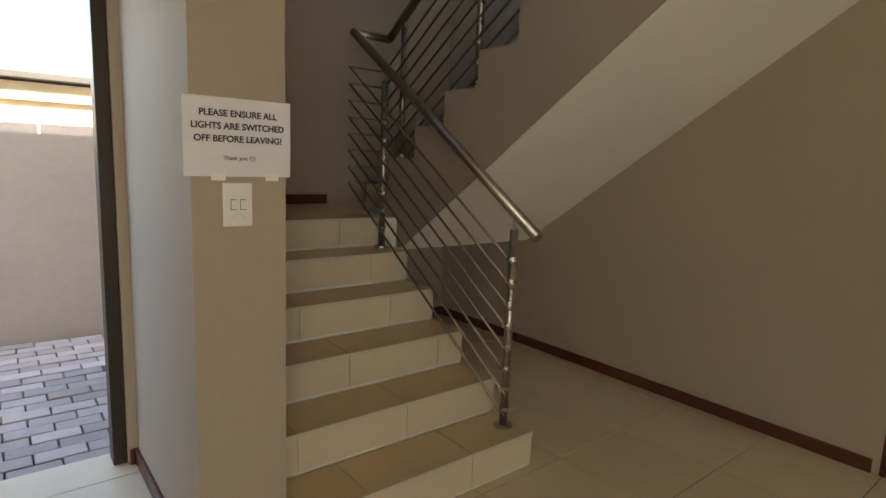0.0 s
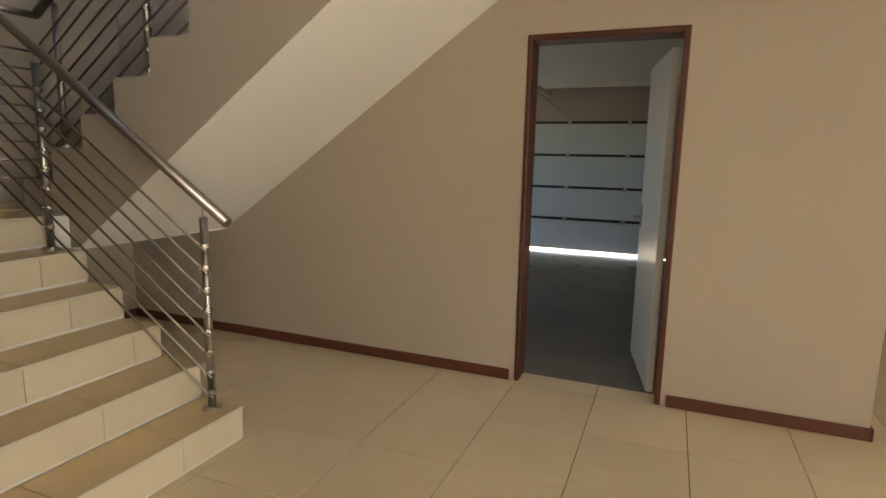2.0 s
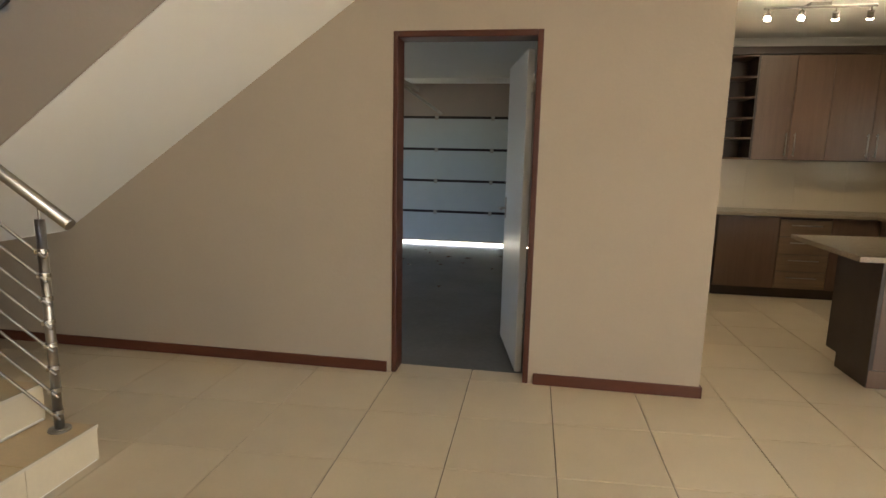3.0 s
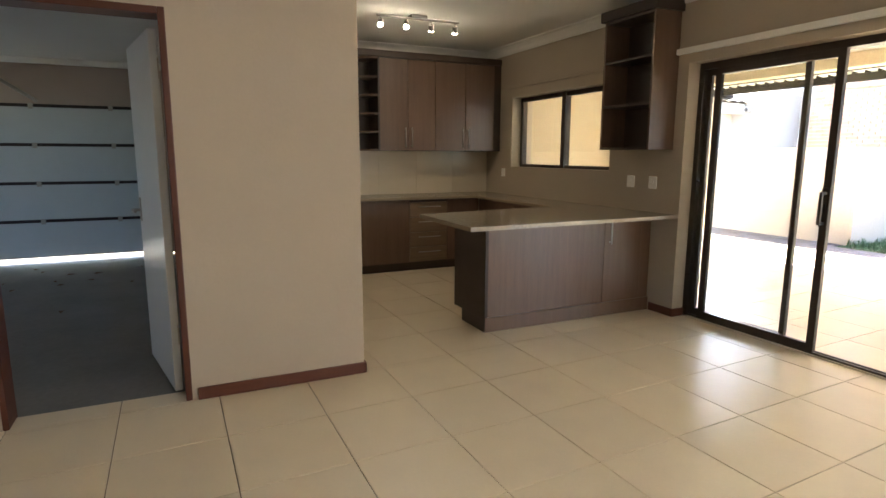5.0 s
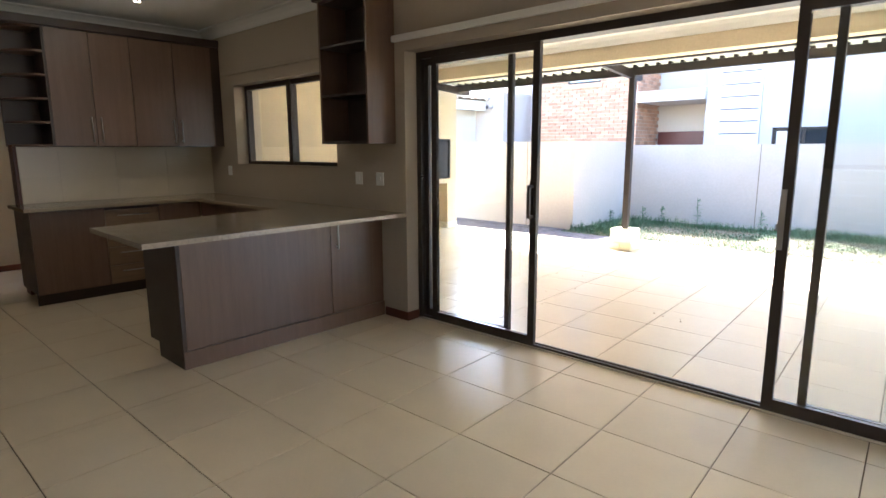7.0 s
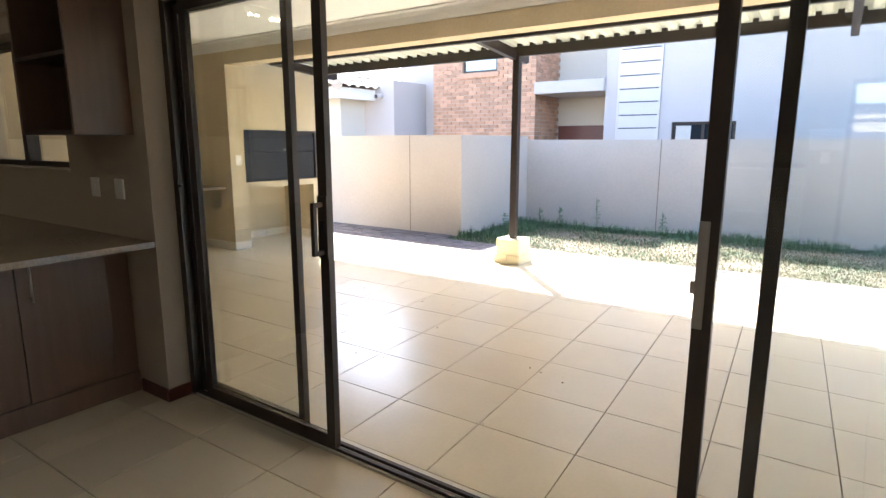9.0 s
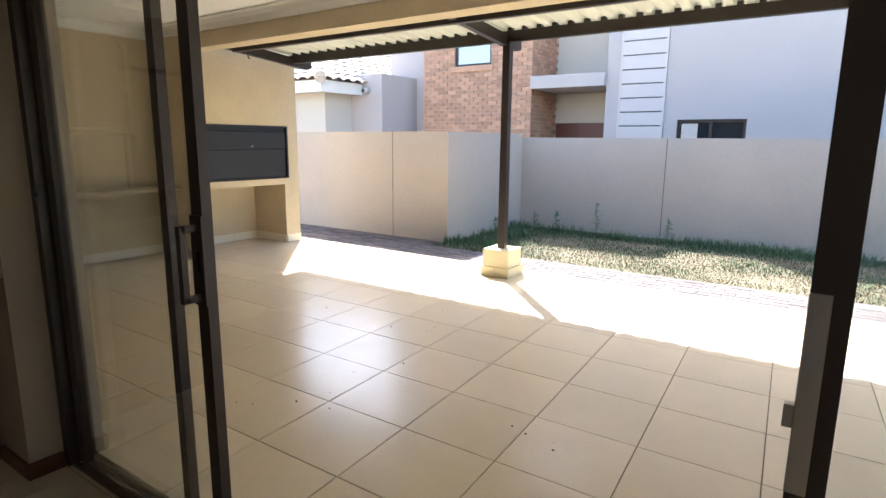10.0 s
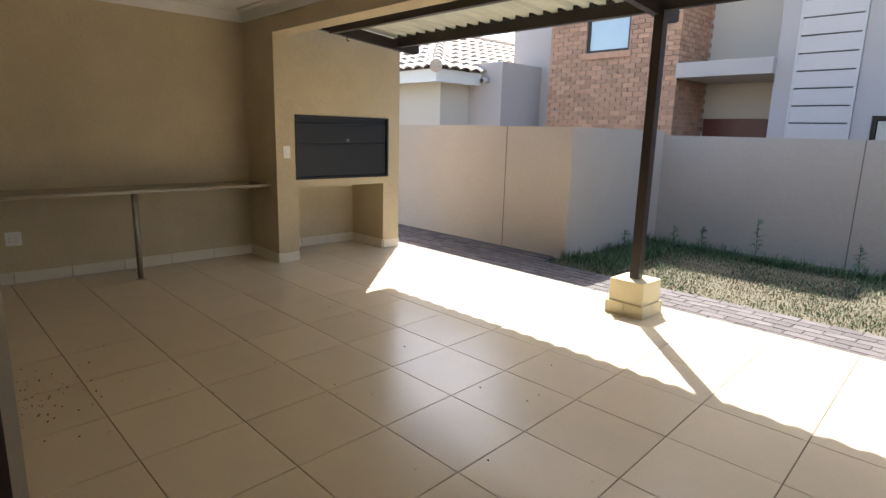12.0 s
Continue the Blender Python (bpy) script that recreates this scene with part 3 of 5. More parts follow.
PYF = 1.66
sign = thing("paper_notice", (0.80, PYF, 1.34), "white paper notice with black lettering taped to the wall", "notice")
SX0, SX1, SZ0, SZ1 = 0.626, 0.939, 1.299, 1.523
part("sheet", boxes((SX0, PYF - 0.004, SZ0, SX1, PYF - 0.0025, SZ1)), M["paper"], sign)
for body, size, z in (("PLEASE ENSURE ALL", 0.0255, 1.478), ("LIGHTS ARE SWITCHED", 0.0255, 1.442), ("OFF BEFORE LEAVING!", 0.0255, 1.406), ("Thank you \u263a", 0.0165, 1.352)):
    lt = new("lettering", text_mesh(body, size, M["ink"]))
    lt.parent = sign
    lt.location = Vector(((SX0 + SX1) / 2, PYF - 0.005, z)) - BASE[sign.name]
    lt.rotation_euler = (radians(90), 0, 0)
for x in (0.70, 0.86):
    part("tape", boxes((x, PYF - 0.005, SZ0 - 0.012, x + 0.04, PYF - 0.001, SZ0 + 0.01)), M["plastic"], sign)
sw = thing("light_switch", (0.774, PYF, 1.155), "white double light switch on the wall", "switch")
part("plate", boxes((0.731, PYF - 0.008, 1.152, 0.818, PYF, 1.281), bevel=0.003), M["plastic"], sw)
for x in (0.754, 0.782):
    part("rocker", boxes((x, PYF - 0.012, 1.203, x + 0.014, PYF - 0.007, 1.231), bevel=0.002), M["plastic"], sw)
for x in (0.754, 0.782):
    part("symbol", boxes((x - 0.0012, PYF - 0.0095, 1.2015, x + 0.0152, PYF - 0.0075, 1.203), (x - 0.0012, PYF - 0.0095, 1.231, x + 0.0152, PYF - 0.0075, 1.2325),
                         (x - 0.0015, PYF - 0.0095, 1.2015, x, PYF - 0.0075, 1.2325)), M["ink"], sw)
bm = bmesh.new()
arc = [(0.774 + 0.024 * math.cos(a), 1.168 + 0.024 * math.sin(a)) for a in [math.pi * q / 12 for q in range(13)]]
arc += [(0.774 + 0.017 * math.cos(a), 1.168 + 0.017 * math.sin(a)) for a in [math.pi * (12 - q) / 12 for q in range(13)]]
part("motif", prism(bm, arc, "y", PYF - 0.0105, PYF - 0.0075), M["paper"], sw)


# ---- kitchen ----
CT, CB = 0.868, 0.838     # worktop top and underside
worktop = thing("worktop", (5, -3, CB), "speckled beige granite worktop with rounded edges", "worktop")
part("slab", prism(bmesh.new(), [(3.445, -2.075), (4.385, -2.095), (4.56, -3.58), (4.56, SY), (3.485, SY)], "z", CB, CT), M["granite"], worktop)
part("slab", boxes((4.562, SY, CB, 6.098, -3.54, CT), bevel=0.003), M["granite"], worktop)
part("slab", boxes((6.10, SY, CB, KX, -2.08, CT), bevel=0.003), M["granite"], worktop)


def bar_handle(parent, p0, p1, out):
    """A steel bar handle between two points, held off by out."""
    o = Vector(out)
    p0, p1 = Vector(p0), Vector(p1)
    d = (p1 - p0) * 0.08
    return part("handle", tubes((p0 + o, p1 + o, 0.006), (p0 + d, p0 + d + o, 0.005), (p1 - d, p1 - d + o, 0.005), seg=10), M["steel"], parent, "brushed steel bar handle", True)


pen = thing("peninsula_cabinet", (3.9, -3.2, 0), "walnut laminate peninsula with a panelled front", "cabinet")
PX0 = 3.745
part("body", boxes((PX0 + 0.02, -4.0, 0.1, 4.25, -2.385, CB)), M["carcass"], pen)
part("kickboard", boxes((PX0 - 0.004, -4.02, 0, PX0 + 0.02, -2.365, 0.115), bevel=0.002), M["laminate"], pen)
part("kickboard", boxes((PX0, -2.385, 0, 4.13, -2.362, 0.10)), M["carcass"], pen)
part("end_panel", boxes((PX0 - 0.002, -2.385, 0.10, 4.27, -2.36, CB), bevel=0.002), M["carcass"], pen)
for y0, y1 in ((-3.496, -2.387),):
    part("front_panel", boxes((PX0, y0, 0.118, PX0 + 0.02, y1, CB), bevel=0.002), M["laminate"], pen)
dr = part("door", boxes((PX0 - 0.002, -3.90, 0.118, PX0 + 0.02, -3.5, CB - 0.006), bevel=0.002), M["laminate"], pen)
bar_handle(dr, (PX0, -3.55, 0.62), (PX0, -3.55, 0.815), (-0.03, 0, 0))
part("filler", boxes((PX0 + 0.012, -4.02, 0.1, PX0 + 0.03, -3.903, CB)), M["laminate"], pen)

# base units along the back wall
bx = 6.14
for y0, y1, kind in ((-2.70, -2.12, "door"), (-3.18, -2.70, "drawers"), (-3.60, -3.18, "door")):
    u = thing("base_cabinet", (6.4, (y0 + y1) / 2, 0), "dark walnut base cabinet" if kind == "door" else "base cabinet with pale drawers and bar handles", "cabinet", "kitchen base cabinets")
    part("body", boxes((bx + 0.02, y0 + 0.002, 0.1, KX, y1 - 0.002, CB)), M["carcass"], u)
    part("kickboard", boxes((bx + 0.05, y0, 0, bx + 0.07, y1, 0.1)), M["carcass"], u)
    if kind == "door":
        part("door", boxes((bx, y0 + 0.002, 0.105, bx + 0.02, y1 - 0.002, CB - 0.01), bevel=0.002), M["laminate"], u)
    else:
        for k in range(4):
            z0 = 0.105 + 0.177 * k
            d = part("drawer", boxes((bx, y0 + 0.003, z0 + 0.002, bx + 0.02, y1 - 0.003, z0 + 0.173), bevel=0.002), M["laminate_light"], u)
            bar_handle(d, (bx, y0 + 0.10, z0 + 0.12), (bx, y1 - 0.10, z0 + 0.12), (-0.03, 0, 0))
# base units below the window
for x0, x1 in ((4.6, 5.35), (5.35, 6.12)):
    u = thing("base_cabinet", ((x0 + x1) / 2, -3.85, 0), "dark walnut base cabinet below the window", "cabinet", "kitchen base cabinets")
    part("body", boxes((x0, SY, 0.1, x1 - 0.002, -3.62, CB)), M["carcass"], u)
    part("door", boxes((x0 + 0.002, -3.62, 0.105, x1 - 0.004, -3.60, CB - 0.01), bevel=0.002), M["laminate"], u)
    part("kickboard", boxes((x0, -3.68, 0, x1, -3.66, 0.1)), M["carcass"], u)

# wall cabinets
UZ0, UZ1, ux = 1.395, 2.435, 6.37
edges = [-2.435, -2.78, -3.125, -3.53, -3.93]
for a in (0, 2):
    y1, ym, y0 = edges[a], edges[a + 1], edges[a + 2]
    u = thing("wall_cabinet", (6.5, ym, UZ0), "walnut laminate wall cabinet with two doors", "cabinet", "kitchen wall cabinets")
    part("body", boxes((ux + 0.02, y0 + 0.001, UZ0, KX, y1 - 0.001, UZ1)), M["carcass"], u)
    for p, q, hy in ((ym, y1, ym + 0.04), (y0, ym, ym - 0.04)):
        d = part("door", boxes((ux, p + 0.002, UZ0 + 0.005, ux + 0.02, q - 0.002, UZ1 - 0.01), bevel=0.002), M["laminate"], u)
        bar_handle(d, (ux, hy, UZ0 + 0.04), (ux, hy, UZ0 + 0.27), (-0.03, 0, 0))
u = thing("corner_filler", (6.5, -4.0, UZ0), "dark walnut corner filler panel", "cabinet panel")
part("panel", boxes((ux + 0.01, SY + 0.001, UZ0, KX, -3.932, UZ1)), M["carcass"], u)
cap = thing("cabinet_pelmet", (6.5, -3.2, UZ1), "dark walnut pelmet on the wall cabinets", "pelmet")
part("board", boxes((ux - 0.01, SY + 0.001, UZ1 + 0.001, KX, -2.14, UZ1 + 0.075), bevel=0.006), M["carcass"], cap)
part("shadow_gap", boxes((ux + 0.02, SY + 0.002, UZ1 - 0.002, KX - 0.01, -2.2, UZ1 + 0.004)), M["carcass"], cap)
es = thing("end_shelf", (6.55, -2.28, UZ0), "open walnut end shelf with curved boards", "shelf")
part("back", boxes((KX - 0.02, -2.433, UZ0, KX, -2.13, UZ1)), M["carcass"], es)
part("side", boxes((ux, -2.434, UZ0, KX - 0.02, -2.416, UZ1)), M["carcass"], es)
for k in range(6):
    z = UZ0 + (UZ1 - 0.02 - UZ0) * k / 5
    arc = [(KX - 0.02, -2.415), (KX - 0.02, -2.14)] + [(KX - 0.02 - 0.33 * math.sin(a), -2.415 + 0.275 * math.cos(a)) for a in [math.pi / 2 * q / 8 for q in range(1, 9)]]
    part("shelf", prism(bmesh.new(), arc, "z", z, z + 0.018), M["laminate"], es)

# open shelf unit by the sliding door
OX0, OX1, OY, OZ0, OZ1 = 3.58, 4.165, -3.755, 1.402, 2.485
os_ = thing("open_shelf_unit", (3.94, -3.95, OZ0), "walnut open shelf unit hung on the wall", "shelf")
part("side", boxes((OX0, SY + 0.001, OZ0, OX0 + 0.02, OY, OZ1), bevel=0.002), M["laminate"], os_)
part("side", boxes((OX1 - 0.02, SY + 0.001, OZ0, OX1, OY, OZ1), bevel=0.002), M["laminate"], os_)
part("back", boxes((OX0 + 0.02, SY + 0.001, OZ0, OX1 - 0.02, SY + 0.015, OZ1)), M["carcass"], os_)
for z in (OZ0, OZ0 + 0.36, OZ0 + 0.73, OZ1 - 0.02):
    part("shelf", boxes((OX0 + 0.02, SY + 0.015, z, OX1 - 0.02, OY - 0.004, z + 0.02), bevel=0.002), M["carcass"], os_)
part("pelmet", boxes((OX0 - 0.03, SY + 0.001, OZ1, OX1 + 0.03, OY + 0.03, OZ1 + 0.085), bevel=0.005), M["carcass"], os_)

# splashback tiles
sb = structure("splashback", boxes((KX - 0.006, SY, CT, KX, -2.202, UZ0 - 0.002)), M["splash"], "cream splashback tiles below the wall cabinets", "splashback")
y = SY + 0.01
while y < -2.22:
    w = min(0.5, -2.204 - y)
    me = mesh_of(boxes((-0.005, 0.001, 0.001, 0.0, w - 0.002, 0.24)), "splash_tile", M["splash"])
    for z in (CT + 0.002, CT + 0.243):
        piece("splash_tile", me, (KX - 0.005, y, z), sb)
    y += 0.5

# kitchen window
kw = thing("window_1", (5.3, SY - 0.1, KZ0), "dark bronze sliding kitchen window", "window", kind="structure")
wy0, wy1 = -4.22, -4.155
fr = part("window_frame", boxes((K0, wy0, KZ0, K0 + 0.045, wy1, KZ1), (K1 - 0.045, wy0, KZ0, K1, wy1, KZ1), (K0, wy0, KZ0, K1, wy1, KZ0 + 0.045),
                                (K0, wy0, KZ1 - 0.045, K1, wy1, KZ1), (5.205, wy0, KZ0, 5.265, wy1 + 0.015, KZ1)), M["alu"], kw)
for a, b in ((K0 + 0.045, 5.205), (5.265, K1 - 0.045)):
    g = part("pane", boxes((a, -4.19, KZ0 + 0.045, b, -4.185, KZ1 - 0.045)), M["glass"], kw)
    g.visible_shadow = False
part("window_sill", boxes((K0, wy1 + 0.002, KZ0, K1, SY + 0.012, KZ0 + 0.012)), M["wall"], kw)
structure("curtain_rail_1", boxes((4.2, SY, 2.135, 6.31, SY + 0.03, 2.165), bevel=0.004), M["wall"], "beige curtain batten above the kitchen window", "batten")
structure("curtain_rail_2", boxes((-0.6, SY, 2.15, 3.625, SY + 0.035, 2.195), bevel=0.004), M["soffit"], "pale curtain batten above the sliding door", "batten")
for x in (3.775, 4.04):
    s = thing("wall_socket", (x, SY, 1.1), "white plastic wall socket", "socket", "kitchen sockets")
    part("plate", boxes((x - 0.045, SY, 1.07, x + 0.045, SY + 0.008, 1.175), bevel=0.003), M["plastic"], s)
    part("switch", boxes((x - 0.012, SY + 0.007, 1.11, x + 0.012, SY + 0.012, 1.14), bevel=0.002), M["plastic"], s)
s = thing("wall_socket", (6.245, SY, 1.1), "white plastic wall socket", "socket", "kitchen sockets")
part("plate", boxes((6.24, SY, 1.085, 6.32, SY + 0.008, 1.185), bevel=0.003), M["plastic"], s)

# track light
tr = thing("track_light", (5.3, -2.45, CEIL), "ceiling track light with four lit spots", "lamp")
tp = [Vector((5.26, -2.04, 2.61)), Vector((5.23, -2.86, 2.61))]
part("rail", tubes((tp[0], tp[1], 0.01)), M["steel"], tr)
part("ceiling_plate", boxes((5.20, -2.52, 2.615, 5.30, -2.36, CEIL), bevel=0.005), M["steel"], tr)
for k in range(4):
    p = tp[0].lerp(tp[1], (k + 0.15) / 3.3)
    q = p + Vector((0.03, -0.012, -0.085)) if k > 1 else p + Vector((-0.03, 0.015, -0.085))
    hd = part("spot", tubes((p, p - Vector((0, 0, 0.045)), 0.006), (p - Vector((0, 0, 0.04)), q, 0.026)), M["steel"], tr)
    part("bulb", tubes((q, q + (q - p).normalized() * 0.012, 0.024)), M["bulb"], hd)
    ld = bpy.data.lights.new("spot_lamp", "SPOT")
    ld.spot_size, ld.spot_blend = radians(105), 0.9
    ld.energy, ld.color, ld.shadow_soft_size = 0.30, (1.0, 0.82, 0.6), 0.03
    at = q + (q - p).normalized() * 0.05
    new("spot_lamp", ld).matrix_world = look(at, at + (q - p))

# ---- sliding door ----
sd = thing("sliding_door", (1.6, DY - 0.1, 0), "dark bronze glazed sliding doors standing open", "sliding door", kind="structure")
sy0, sy1 = DY - 0.115, DY - 0.004
part("door_frame", boxes((S0, sy0, 0, S0 + 0.045, sy1, SH), (S1 - 0.045, sy0, 0, S1, sy1, SH), (S0 + 0.045, sy0, SH - 0.05, S1 - 0.045, sy1, SH)), M["alu"], sd)
sill = part("threshold", boxes((S0, sy0, 0, S1, sy1, 0.012), bevel=0.002), M["nosing"], sd, "pale threshold strip")
for y in (DY - 0.022, DY - 0.062):
    part("track", boxes((S0, y - 0.009, 0.012, S1, y + 0.009, 0.027)), M["alu"], sd)


def panel(x0, x1, yc, lead):
    z0, z1, h, w = 0.026, SH - 0.05, 0.016, 0.05 if lead else 0.038
    p = part("panel", boxes((x0, yc - h, z0, x0 + w, yc + h, z1), (x1 - w, yc - h, z0, x1, yc + h, z1), (x0 + w, yc - h, z0, x1 - w, yc + h, z0 + 0.055),
                            (x0 + w, yc - h, z1 - 0.05, x1 - w, yc + h, z1)), M["alu"], sd)
    g = part("pane", boxes((x0 + w, yc - 0.003, z0 + 0.055, x1 - w, yc + 0.003, z1 - 0.05)), M["glass"], p)
    g.visible_shadow = False
    y = yc + h
    if lead == "pull":
        c = x0 + w / 2
        bm = boxes((c - 0.010, y, 0.905, c + 0.010, y + 0.058, 0.925), (c - 0.010, y, 1.105, c + 0.010, y + 0.058, 1.125),
                   (c - 0.010, y + 0.042, 0.905, c + 0.010, y + 0.062, 1.125), (c - 0.028, y, 0.89, c + 0.026, y + 0.008, 1.15), bevel=0.002)
        part("pull_handle", bm, M["alu"], p, "dark D-shaped pull handle")
        part("lock", boxes((c - 0.010, y + 0.006, 0.99, c + 0.010, y + 0.014, 1.05)), M["black_steel"], p)
    if lead == "plate":
        c = x1 - w / 2
        part("lock_plate", boxes((c - 0.002, y, 0.86, c + 0.026, y + 0.006, 1.16), bevel=0.002), M["steel"], p, "worn steel lock plate")
        part("lock_bolt", boxes((x1, yc - 0.006, 0.955, x1 + 0.014, yc + 0.010, 0.99)), M["steel"], p)


panel(2.60, 3.43, DY - 0.062, "")
panel(2.362, 3.32, DY - 0.022, "pull")
panel(-0.375, 0.793, DY - 0.062, "")
panel(-0.14, 0.946, DY - 0.022, "plate")
part("latch", boxes((S1 - 0.075, DY - 0.015, 1.14, S1 - 0.045, DY + 0.003, 1.155), (S1 - 0.05, DY - 0.01, 1.11, S1 - 0.043, DY + 0.004, 1.18)), M["black_steel"], sd)

# doorway at the end of the kitchen
kd = thing("door_3", (KX, -1.66, 0), "narrow wooden frame of the doorway beyond the kitchen", "door frame", kind="structure")
part("jamb", boxes((KX - 0.006, -2.20, 0, KX + 0.156, -2.17, 2.05), bevel=0.004), M["redwood"], kd)
part("jamb", boxes((KX - 0.006, -1.31, 0, KX + 0.156, -1.28, 2.05), bevel=0.004), M["redwood"], kd)
part("head", boxes((KX - 0.006, -2.17, 2.015, KX + 0.156, -1.31, 2.05), bevel=0.004), M["redwood"], kd)
structure("baseboard_scullery", boxes((8.235, SY, 0, 8.25, -1.28, 0.07), bevel=0.004), M["redwood_h"], "dark red stained wooden skirting board", "skirting")


# ---- patio ----
BX, BY0, BY1 = 6.91, -8.51, -6.92
braai = thing("braai", (7.1, -7.6, 0), "beige plastered built-in barbecue with a black steel front", "barbecue", kind="structure")
OZ, OT = 0.80, 1.528     # firebox underside and top
part("chimney", boxes((BX, BY0, OZ + 0.728, PX, BY1, 2.9)), M["wall_out"], braai)
part("pier", boxes((BX, BY0, OZ - 0.02, PX, -8.345, OZ + 0.728)), M["wall_out"], braai)
part("pier", boxes((BX, -7.135, OZ - 0.02, PX, BY1, OZ + 0.728)), M["wall_out"], braai)
part("hearth_slab", boxes((BX, -8.345, OZ - 0.02, PX, -7.135, OZ + 0.06)), M["wall_out"], braai)
part("leg", boxes((BX, BY0, 0, PX, -8.275, OZ - 0.02)), M["wall_out"], braai)
part("leg", boxes((BX, -7.155, 0, PX, BY1, OZ - 0.02)), M["wall_out"], braai)
fb = part("firebox_front", boxes((BX + 0.03, -8.345, OZ + 0.06, BX + 0.05, -7.135, OT)), M["braai"], braai, "black steel braai front")
part("trim", boxes((BX - 0.008, -8.345, OT - 0.02, BX + 0.03, -7.135, OT), (BX - 0.008, -8.345, OZ + 0.06, BX + 0.03, -8.32, OT - 0.02),
                   (BX - 0.008, -7.155, OZ + 0.06, BX + 0.03, -7.135, OT - 0.02), (BX - 0.008, -8.32, OZ + 0.06, BX + 0.03, -7.155, OZ + 0.08)), M["braai"], fb)
part("lid", boxes((BX + 0.004, -8.31, 1.245, BX + 0.03, -7.155, 1.45), bevel=0.006), M["braai"], fb)
part("lid", boxes((BX + 0.012, -8.31, OZ + 0.085, BX + 0.03, -7.155, 1.235), bevel=0.004), M["braai"], fb)
part("knob", tubes(((BX + 0.004, -7.775, 1.275), (BX - 0.02, -7.775, 1.275), 0.014)), M["steel"], fb)
s = thing("light_switch", (BX, -7.035, 1.1), "white switch on the barbecue wall", "switch")
part("plate", boxes((BX - 0.008, -7.075, 1.085, BX, -6.995, 1.21), bevel=0.003), M["plastic"], s)
part("rocker", boxes((BX - 0.012, -7.05, 1.125, BX - 0.007, -7.02, 1.165), bevel=0.002), M["plastic"], s)

shelf = thing("patio_shelf", (7.2, -5.6, 0), "granite serving shelf on a steel leg", "shelf")
part("slab", boxes((7.05, BY1, 0.785, PX, SOUT, 0.815), bevel=0.004), M["granite"], shelf)
part("leg", tubes(((7.10, -5.635, 0), (7.10, -5.635, 0.785), 0.025), ((7.10, -5.635, 0), (7.10, -5.635, 0.01), 0.04), seg=18), M["steel"], shelf, rounded=True)
s = thing("wall_socket", (PX, -4.78, 0.3), "white double wall socket below the shelf", "socket")
part("plate", boxes((PX - 0.008, -4.84, 0.335, PX, -4.725, 0.455), bevel=0.003), M["plastic"], s)
for y in (-4.81, -4.765):
    part("switch", boxes((PX - 0.012, y, 0.420, PX - 0.007, y + 0.018, 0.433)), M["plastic"], s)
    # no holes are cut; black blocks imitate the shade inside them
    for dy, dz in ((0.006, 0.397), (0.0, 0.370), (0.014, 0.370)):
        part("pin_hole_shade", boxes((PX - 0.0085, y + dy, dz, PX - 0.006, y + dy + 0.005, dz + 0.008)), M["ink"], s)

# skirting tiles
psk = structure("patio_skirting", boxes((PX - 0.004, BY1, 0, PX, SOUT, 0.1)), M["grout"], "cream skirting tiles along the patio wall", "skirting")


def skirt_run(x0, y0, x1, y1, out, pitch=0.48):
    """Skirting tiles along a wall line; out points away from the wall."""
    d = Vector((x1 - x0, y1 - y0))
    n, L = max(1, math.ceil(d.length / pitch - 0.05)), d.length
    u = d.normalized()
    for i in range(n):
        a, b = i * L / n + 0.002, (i + 1) * L / n - 0.002
        p, q = Vector((x0, y0)) + u * a, Vector((x0, y0)) + u * b
        o = Vector(out) * 0.012
        xs, ys = sorted((p.x, q.x, p.x + o.x, q.x + o.x)), sorted((p.y, q.y, p.y + o.y, q.y + o.y))
        part("skirting_tile", boxes((xs[0], ys[0], 0.001, xs[-1], ys[-1], 0.102), bevel=0.002), M["skirt_tile"], psk)


skirt_run(PX, SOUT, PX, BY1, (-1, 0))
skirt_run(PX, BY1, BX, BY1, (0, 1))
skirt_run(BX, BY1 + 0.01, BX, -7.155, (-1, 0))
skirt_run(BX, -8.275, BX, BY0, (-1, 0))
skirt_run(PX - 0.0, -7.165, PX, -8.265, (-1, 0))
skirt_run(BX, -8.275, PX, -8.275, (0, 1))

# pergola
perg = thing("pergola", (3.7, -8.365, 0.28), "dark steel pergola with a corrugated translucent roof", "pergola")
HX, HY = 3.675, -8.345
part("post", boxes((HX - 0.038, HY - 0.038, 0.28, HX + 0.038, HY + 0.038, 2.30), bevel=0.004), M["black_steel"], perg)
part("front_beam", boxes((-6.0, HY - 0.03, 2.30, 6.78, HY + 0.03, 2.40), bevel=0.003), M["black_steel"], perg)
part("ledger", boxes((-6.0, -7.48, 2.325, 6.69, -7.42, 2.435), bevel=0.003), M["black_steel"], perg)
for x in (6.73, 3.70, 0.65, -2.4, -5.4):
    bm = bmesh.new()
    prism(bm, [(-7.035, 2.385), (-7.035, 2.485), (-8.62, 2.345), (-8.62, 2.265), (-8.55, 2.245)], "x", x - 0.03, x + 0.03)
    part("rafter", bm, M["black_steel"], perg)
# small dark blocks in the corrugations over the front beam
bm = boxes(*[(k * 0.152 - 0.022, HY - 0.028, 2.40, k * 0.152 + 0.022, HY + 0.03, 2.432) for k in range(-39, 45)])
tagged(part("ridge_blocks", bm, M["black_steel"], perg), "dark blocks under the sheet ridges", kind="stuff")
part("hook", tubes(((6.715, -7.65, 2.37), (6.715, -7.65, 2.29), 0.006), ((6.715, -7.65, 2.29), (6.69, -7.66, 2.28), 0.006), seg=8), M["black_steel"], perg)
